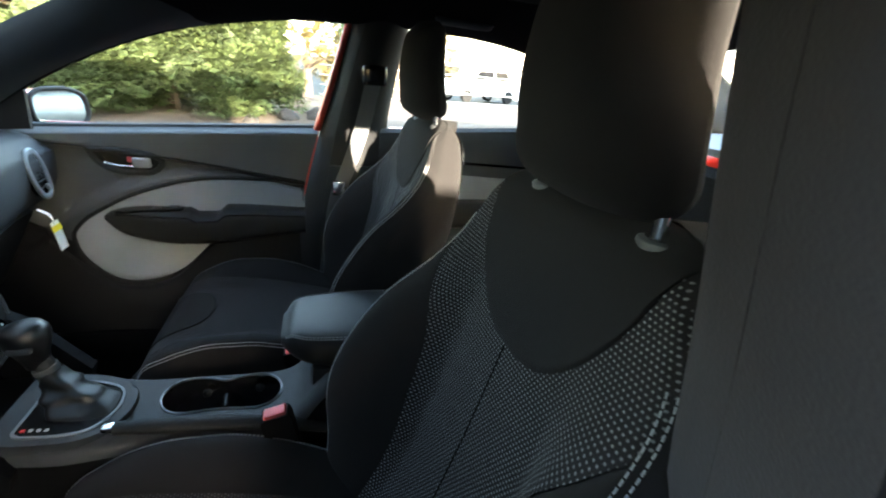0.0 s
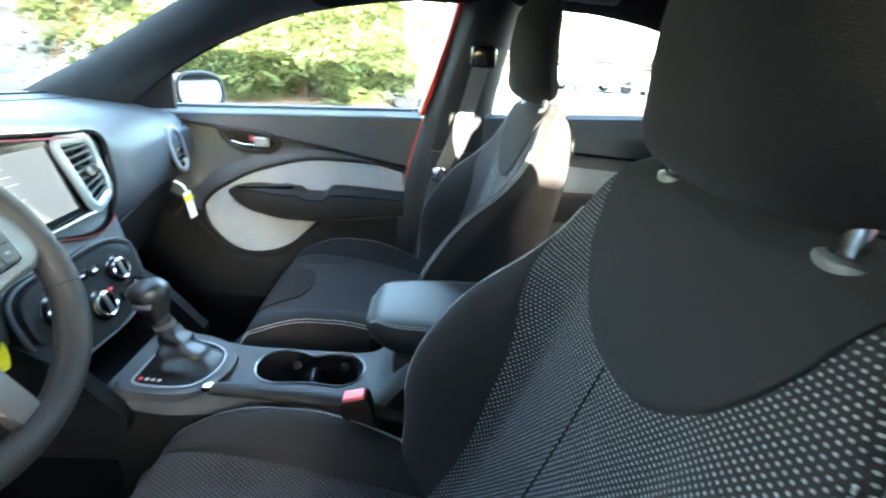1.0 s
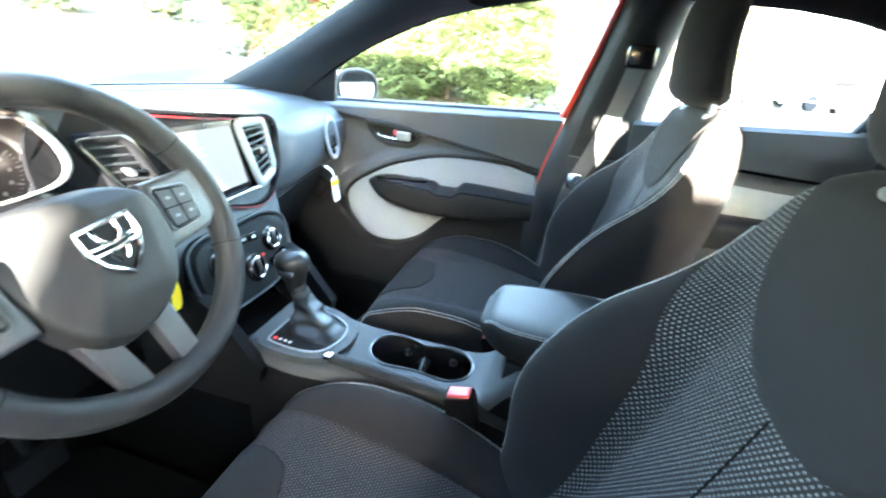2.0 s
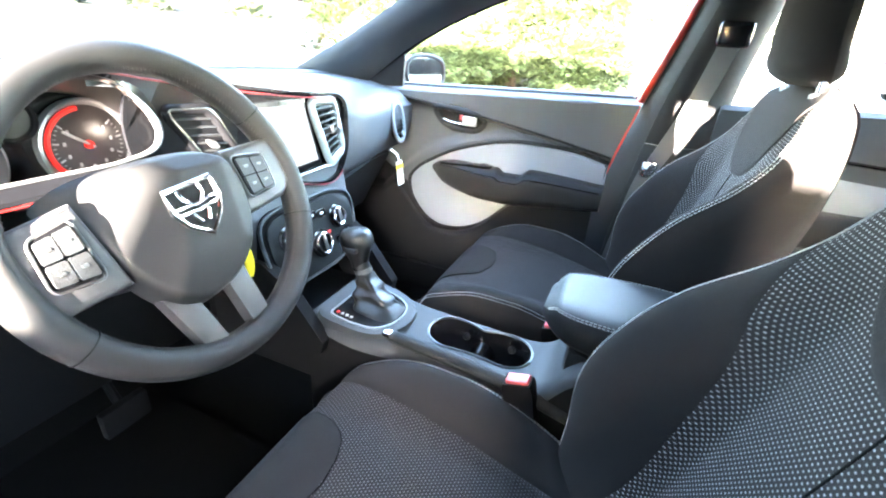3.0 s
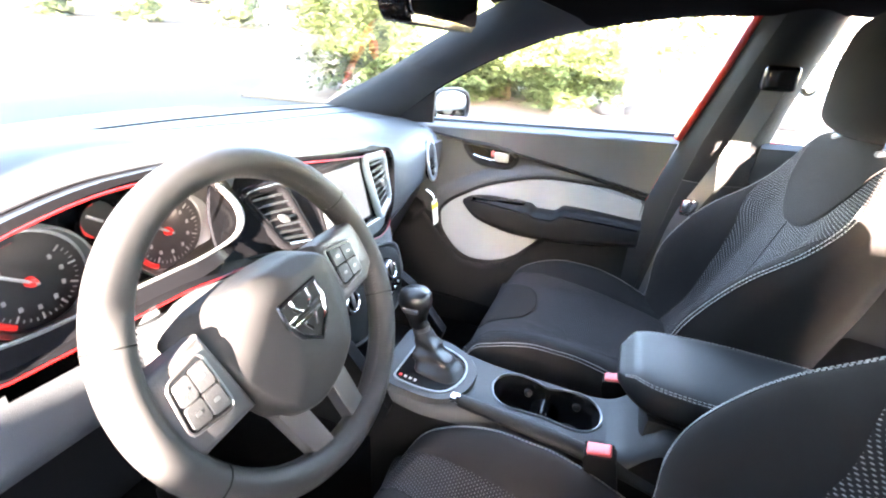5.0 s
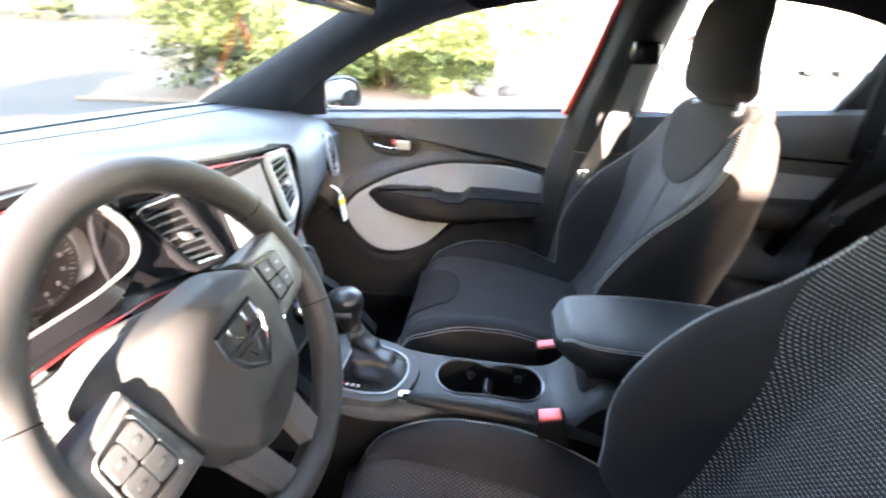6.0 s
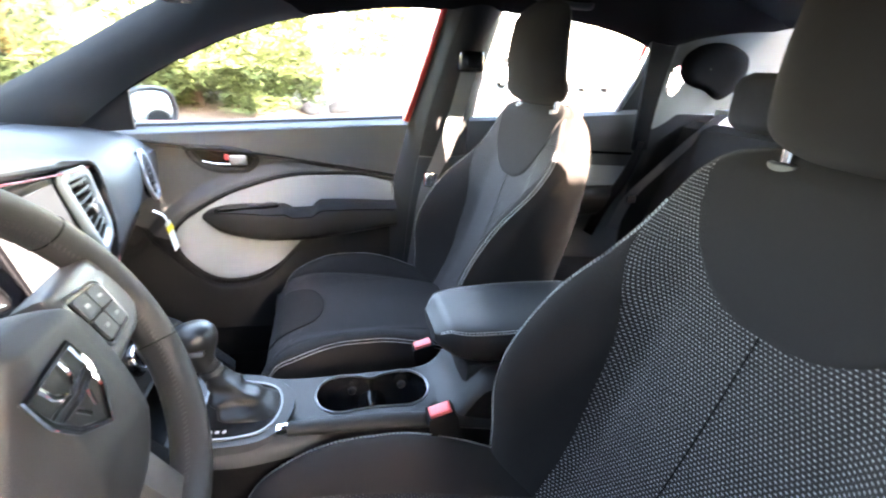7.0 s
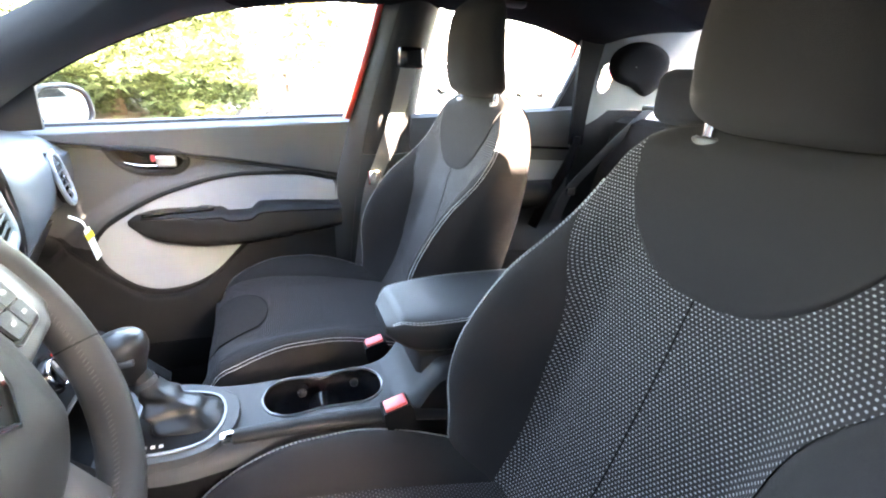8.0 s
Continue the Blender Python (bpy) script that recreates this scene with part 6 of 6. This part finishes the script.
def plant(name, label, category, x, y, r, h, seed, n, material, group="", size=0.2, bare=0.06, lean=1.6):
    """A shrub or tree: tapered trunk, limbs, and a crown of many sprays in uneven clumps."""
    rnd = random.Random(seed)
    t = thing(name, label, category, (x, y, bed_z(x, y) if y > 7.6 and x > -9 else rise(x, y)), group=group)
    bm = tube([(0, 0, -0.05), (0.04, 0.02, h * 0.5), (0, 0, h * 0.93)], lambda s: 0.03 * h * (1 - s * 0.88) + 0.01, 8)
    part("trunk", bm, BARK, t)
    clumps = []
    for k in range(int(26 + h * 5) if lean < 2 else 90):
        q = rnd.random() ** 0.9
        z = h * (bare + (1 - bare) * q)
        rr = r * (1 - q ** lean * 0.85) * (0.55 + 0.5 * rnd.random())
        w = rnd.random() * math.tau
        clumps.append((Vector((rr * math.cos(w), rr * math.sin(w), z)), r * (0.22 + 0.2 * rnd.random())))
    for c, q in clumps[:8]:
        part("limb", tube([(0, 0, max(c.z - 0.25 * r, 0.1)), c * 0.6 + Vector((0, 0, c.z * 0.38)), c], lambda s: 0.012 * h * (1 - 0.8 * s), 5), BARK, t)
    if lean >= 2:
        core = bmesh.new()
        bmesh.ops.create_icosphere(core, subdivisions=3, radius=1)
        for v in core.verts:
            f = 0.80 + 0.25 * noise.noise(v.co * 2.5 + Vector((seed, 0, 0)))
            top = 1 - max(v.co.z, 0) ** 2 * 0.45
            v.co = (v.co.x * r * 0.8 * f * top, v.co.y * r * 0.8 * f * top, h * 0.47 + v.co.z * h * 0.47 * f)
        part("inner_foliage", core, LEAFD, t, "dark inner foliage")
    bm = bmesh.new()
    for k in range(n):
        c, q = clumps[rnd.randrange(len(clumps))]
        d = Vector((rnd.gauss(0, 1), rnd.gauss(0, 1), rnd.gauss(0, 0.8))).normalized()
        p = c + d * q * (0.5 + 0.5 * rnd.random())
        if p.z < 0.05:
            continue
        out = (d + Vector((p.x, p.y, 0)).normalized() * 0.7 + Vector((0, 0, 0.15))).normalized()
        spray(bm, p, out, size * (0.6 + 0.8 * rnd.random()), rnd, size * 0.11)
    part("crown", bm, material, t, smooth=False)
    return t


for k, (x, y, r, h) in enumerate(((-6.3, 9.2, 1.35, 4.7), (-5.1, 9.4, 1.4, 5.0), (-4.0, 9.2, 1.35, 4.5), (-3.0, 9.3, 1.3, 4.0), (-2.2, 9.2, 1.05, 3.0), (-1.6, 9.3, 0.75, 2.2), (-3.5, 10.6, 1.3, 4.2))):
    plant("shrub", "dense light green conifer hedge shrub on the mulch bank", "shrub", x, y, r * 1.12, h, k, 15000, LEAF, "hedge", 0.115, 0.02, 2.6)
for k, (x, y, r, h, m) in enumerate(((1.6, 17.5, 1.6, 7.5, LEAFD), (2.9, 18.5, 1.7, 6.0, LEAFY), (0.4, 19.0, 1.3, 5.0, LEAFY), (-0.6, 15.5, 1.2, 5.5, LEAFY), (1.3, 14.6, 0.9, 6.5, LEAFY), (4.6, 19.5, 1.5, 6.5, LEAFY), (18.5, 11.5, 1.8, 5.5, LEAFD), (22.0, 12.5, 2.0, 6.5, LEAFD), (26.0, 14.0, 2.2, 6.0, LEAFD))):
    plant("tree", "tall dark conifer behind the bank" if m is LEAFD else "thin autumn tree with yellow leaves", "tree", x, y, r, h, 40 + k, 1500, m, "", 0.24, 0.15, 1.2)
for k, (x, y, r, h) in enumerate(((-31, 22, 1.6, 2.4), (-27, 26, 2.0, 2.9), (-22.5, 29, 1.5, 2.2), (-35, 19, 1.4, 2.0), (-18.5, 31, 1.5, 2.3))):
    plant("shrub", "round dark shrub at the far edge of the car park", "shrub", x, y, r, h, 60 + k, 700, LEAFD, "far shrubs", 0.4, 0.02, 3.0)
for k, (x, y, r) in enumerate(((-0.85, 8.7, 0.20), (-0.30, 8.8, 0.24), (-1.5, 8.3, 0.16), (2.1, 8.6, 0.18))):
    bm = bmesh.new()
    bmesh.ops.create_icosphere(bm, subdivisions=3, radius=r)
    for v in bm.verts:
        v.co *= 1 + 0.35 * noise.noise(v.co * 5 + Vector((k, 0, 0)))
        v.co.z = v.co.z * 0.75 + r * 0.35
    rock = tagged(part("boulder", bm, ROCK), "dark grey boulder on the mulch bank", "rock", group="boulders")
    rock.location = (x, y, bed_z(x, y) - 0.03)
post = thing("marker_post", "white rectangular marker post on the bank", "post", (0.25, 11.3, bed_z(0.25, 11.3)))
part("post_body", box(-0.14, 0.14, -0.05, 0.05, 0, 0.82, 0.015), WHITEP, post)
part("post_cap", box(-0.155, 0.155, -0.06, 0.06, 0.82, 0.86, 0.01), PALE, post)
fence = thing("wire_fence", "grey wire fence with thin metal posts", "fence", (1.0, 14.5, bed_z(1.0, 14.5) - 0.05))
for k in range(9):
    part("fence_post", tube([(-1.2 + 2.2 * k, 0, 0), (-1.2 + 2.2 * k, 0, 1.75)], 0.035, 8), SILVER, fence)
for k in range(6):
    part("fence_wire", tube([(-1.2, 0.03, 0.25 + 0.29 * k), (16.4, 0.03, 0.25 + 0.29 * k)], 0.012, 5), SILVER, fence)
# coats the unseen light-blocking wall and one parked car
WALLM = mat("matt_dark_grey", (0.07, 0.07, 0.07), 0.85, vary=0.15, scale=10, bump=0.4, grain=40)
# far buildings and parked vehicles
def hall(x, y, rz, w, d, h, wallm, roofm, label):
    b = thing("building", label, "building", (x, y, rise(x, y)))
    b.rotation_euler = (0, 0, radians(rz))
    part("wall", box(-w / 2, w / 2, -d / 2, d / 2, 0, h, 0.02), wallm, b)
    part("roof", plate([(-w / 2 - 0.3, -d / 2 - 0.3), (w / 2 + 0.3, -d / 2 - 0.3), (w / 2 + 0.3, d / 2 + 0.3), (-w / 2 - 0.3, d / 2 + 0.3)], lambda p, q, t: (p, q, h + t + 0.16 * (d / 2 + 0.3 - abs(q)) * (t > 0)), 0.35), roofm, b)
    for k in range(int(w // 4)):
        wn = part("window", box(-w / 2 + 1.2 + 4 * k, -w / 2 + 3.0 + 4 * k, -d / 2 - 0.04, -d / 2 + 0.02, 1.0, 2.4, 0.01), GLOSS, b)
        part("window_frame", box(-w / 2 + 1.1 + 4 * k, -w / 2 + 3.1 + 4 * k, -d / 2 - 0.07, -d / 2 - 0.03, 0.88, 1.0, 0.01), PALE, wn)
    return b


hall(29, 44, -30, 34, 12, 5.0, PALE, BLUEROOF, "long pale building with a blue-grey roof")
hall(-40, 36, 48, 46, 10, 5.5, PALE, PALE, "long low pale building beyond the car park")


def van(x, y, rz, paint, label):
    """A parked vehicle: lower body, cabin, glass and wheels."""
    c = thing("parked_vehicle", label, "vehicle", (x, y, rise(x, y)), group="parked vehicles")
    c.rotation_euler = (0, 0, radians(rz))
    lower = [(-2.2, 0.35), (-2.25, 0.75), (-1.9, 0.98), (-1.2, 1.05), (1.9, 1.08), (2.2, 0.95), (2.25, 0.40)]
    cabin = [(-1.25, 1.04), (-0.65, 1.62), (1.35, 1.66), (1.95, 1.07)]
    part("lower_body", plate(lower, lambda a, b, h: (a, h - 0.9, b), 1.8, 0.08), paint, c)
    part("cabin", plate(cabin, lambda a, b, h: (a, h - 0.78, b), 1.56, 0.06), paint, c)
    for s in (-1, 1):
        part("side_window", plate([(-1.0, 1.12), (-0.6, 1.54), (0.35, 1.56), (0.35, 1.12)], lambda a, b, h: (a, s * (0.785 + h), b), 0.01), GLOSS, c)
        part("side_window", plate([(0.45, 1.12), (0.45, 1.56), (1.25, 1.57), (1.6, 1.12)], lambda a, b, h: (a, s * (0.785 + h), b), 0.01), GLOSS, c)
        for wx in (-1.4, 1.4):
            m = Matrix.Translation((wx, s * 0.82, 0.33)) @ Matrix.Rotation(s * math.pi / 2, 4, "X")
            wh = part("wheel", turned([(0.20, -0.1), (0.32, -0.1), (0.33, 0.06), (0.22, 0.10), (0.001, 0.08)], 24, m=m), DARKP, c)
            part("rim", turned([(0.20, 0.085), (0.19, 0.11), (0.05, 0.10), (0.001, 0.10)], 20, m=m), SILVER, wh)
    return c


van(11.0, 19.5, 15, WHITEP, "white parked car across the car park")
van(15.5, 21.0, 8, SILVER, "silver parked car across the car park")
van(19.5, 22.5, 4, RED, "red parked car across the car park")
van(10.5, 4.6, 85, SILVER, "silver parked car behind the red car")
van(14.0, 6.0, 85, WALLM, "dark parked car behind the red car")
van(17.5, 7.6, 85, WHITEP, "white parked car behind the red car")
van(8.0, 23.0, 20, WHITEP, "white parked car across the car park")
YLINE = mat("faded_yellow_paint", (0.16, 0.095, 0.02), 0.8, vary=0.3, bump=0.3)
tagged(part("road_line", sheet(lambda u, v: (-14.3 - 9 * u, 8.9 + 0.12 * v + 3.0 * u, rise(-14.3 - 9 * u, 8.9 + 0.12 * v + 3.0 * u) + 0.02), 30, 1, 0.004), YLINE), "faded yellow parking line", "road marking", kind="structure")
# an unseen wall, added with gaps cut to place the sun inside the car
for name, x0, x1, z0, z1, y0 in (("shade_wall_front", -9.0, -0.40, 0, 3.0, -3.36), ("shade_wall_low", -0.41, -0.155, 0, 1.46, -3.35), ("shade_wall_lintel", -0.41, -0.155, 1.75, 3.0, -3.35), ("shade_wall_corbel", -0.225, -0.155, 1.61, 1.76, -3.34), ("shade_wall_pier", -0.165, 0.49, 0, 3.0, -3.36), ("shade_wall_step", 0.48, 0.585, 0, 1.75, -3.355), ("shade_wall_rear", 0.575, 1.28, 0, 1.68, -3.35), ("shade_wall_end", 1.27, 14, 0, 3.0, -3.36)):
    tagged(part(name, box(x0, x1, y0, -3.20, z0, z1, 0.01), WALLM), "unseen wall added to block and let through sun", "wall", kind="structure")
# an unseen overhang, added to keep skylight off the driver's seat
tagged(part("shade_eaves", box(-9.0, 3.0, -3.36, -1.60, 3.004, 3.10, 0.01), WALLM), "unseen roof added over the wall to hold back skylight", "roof", kind="structure")
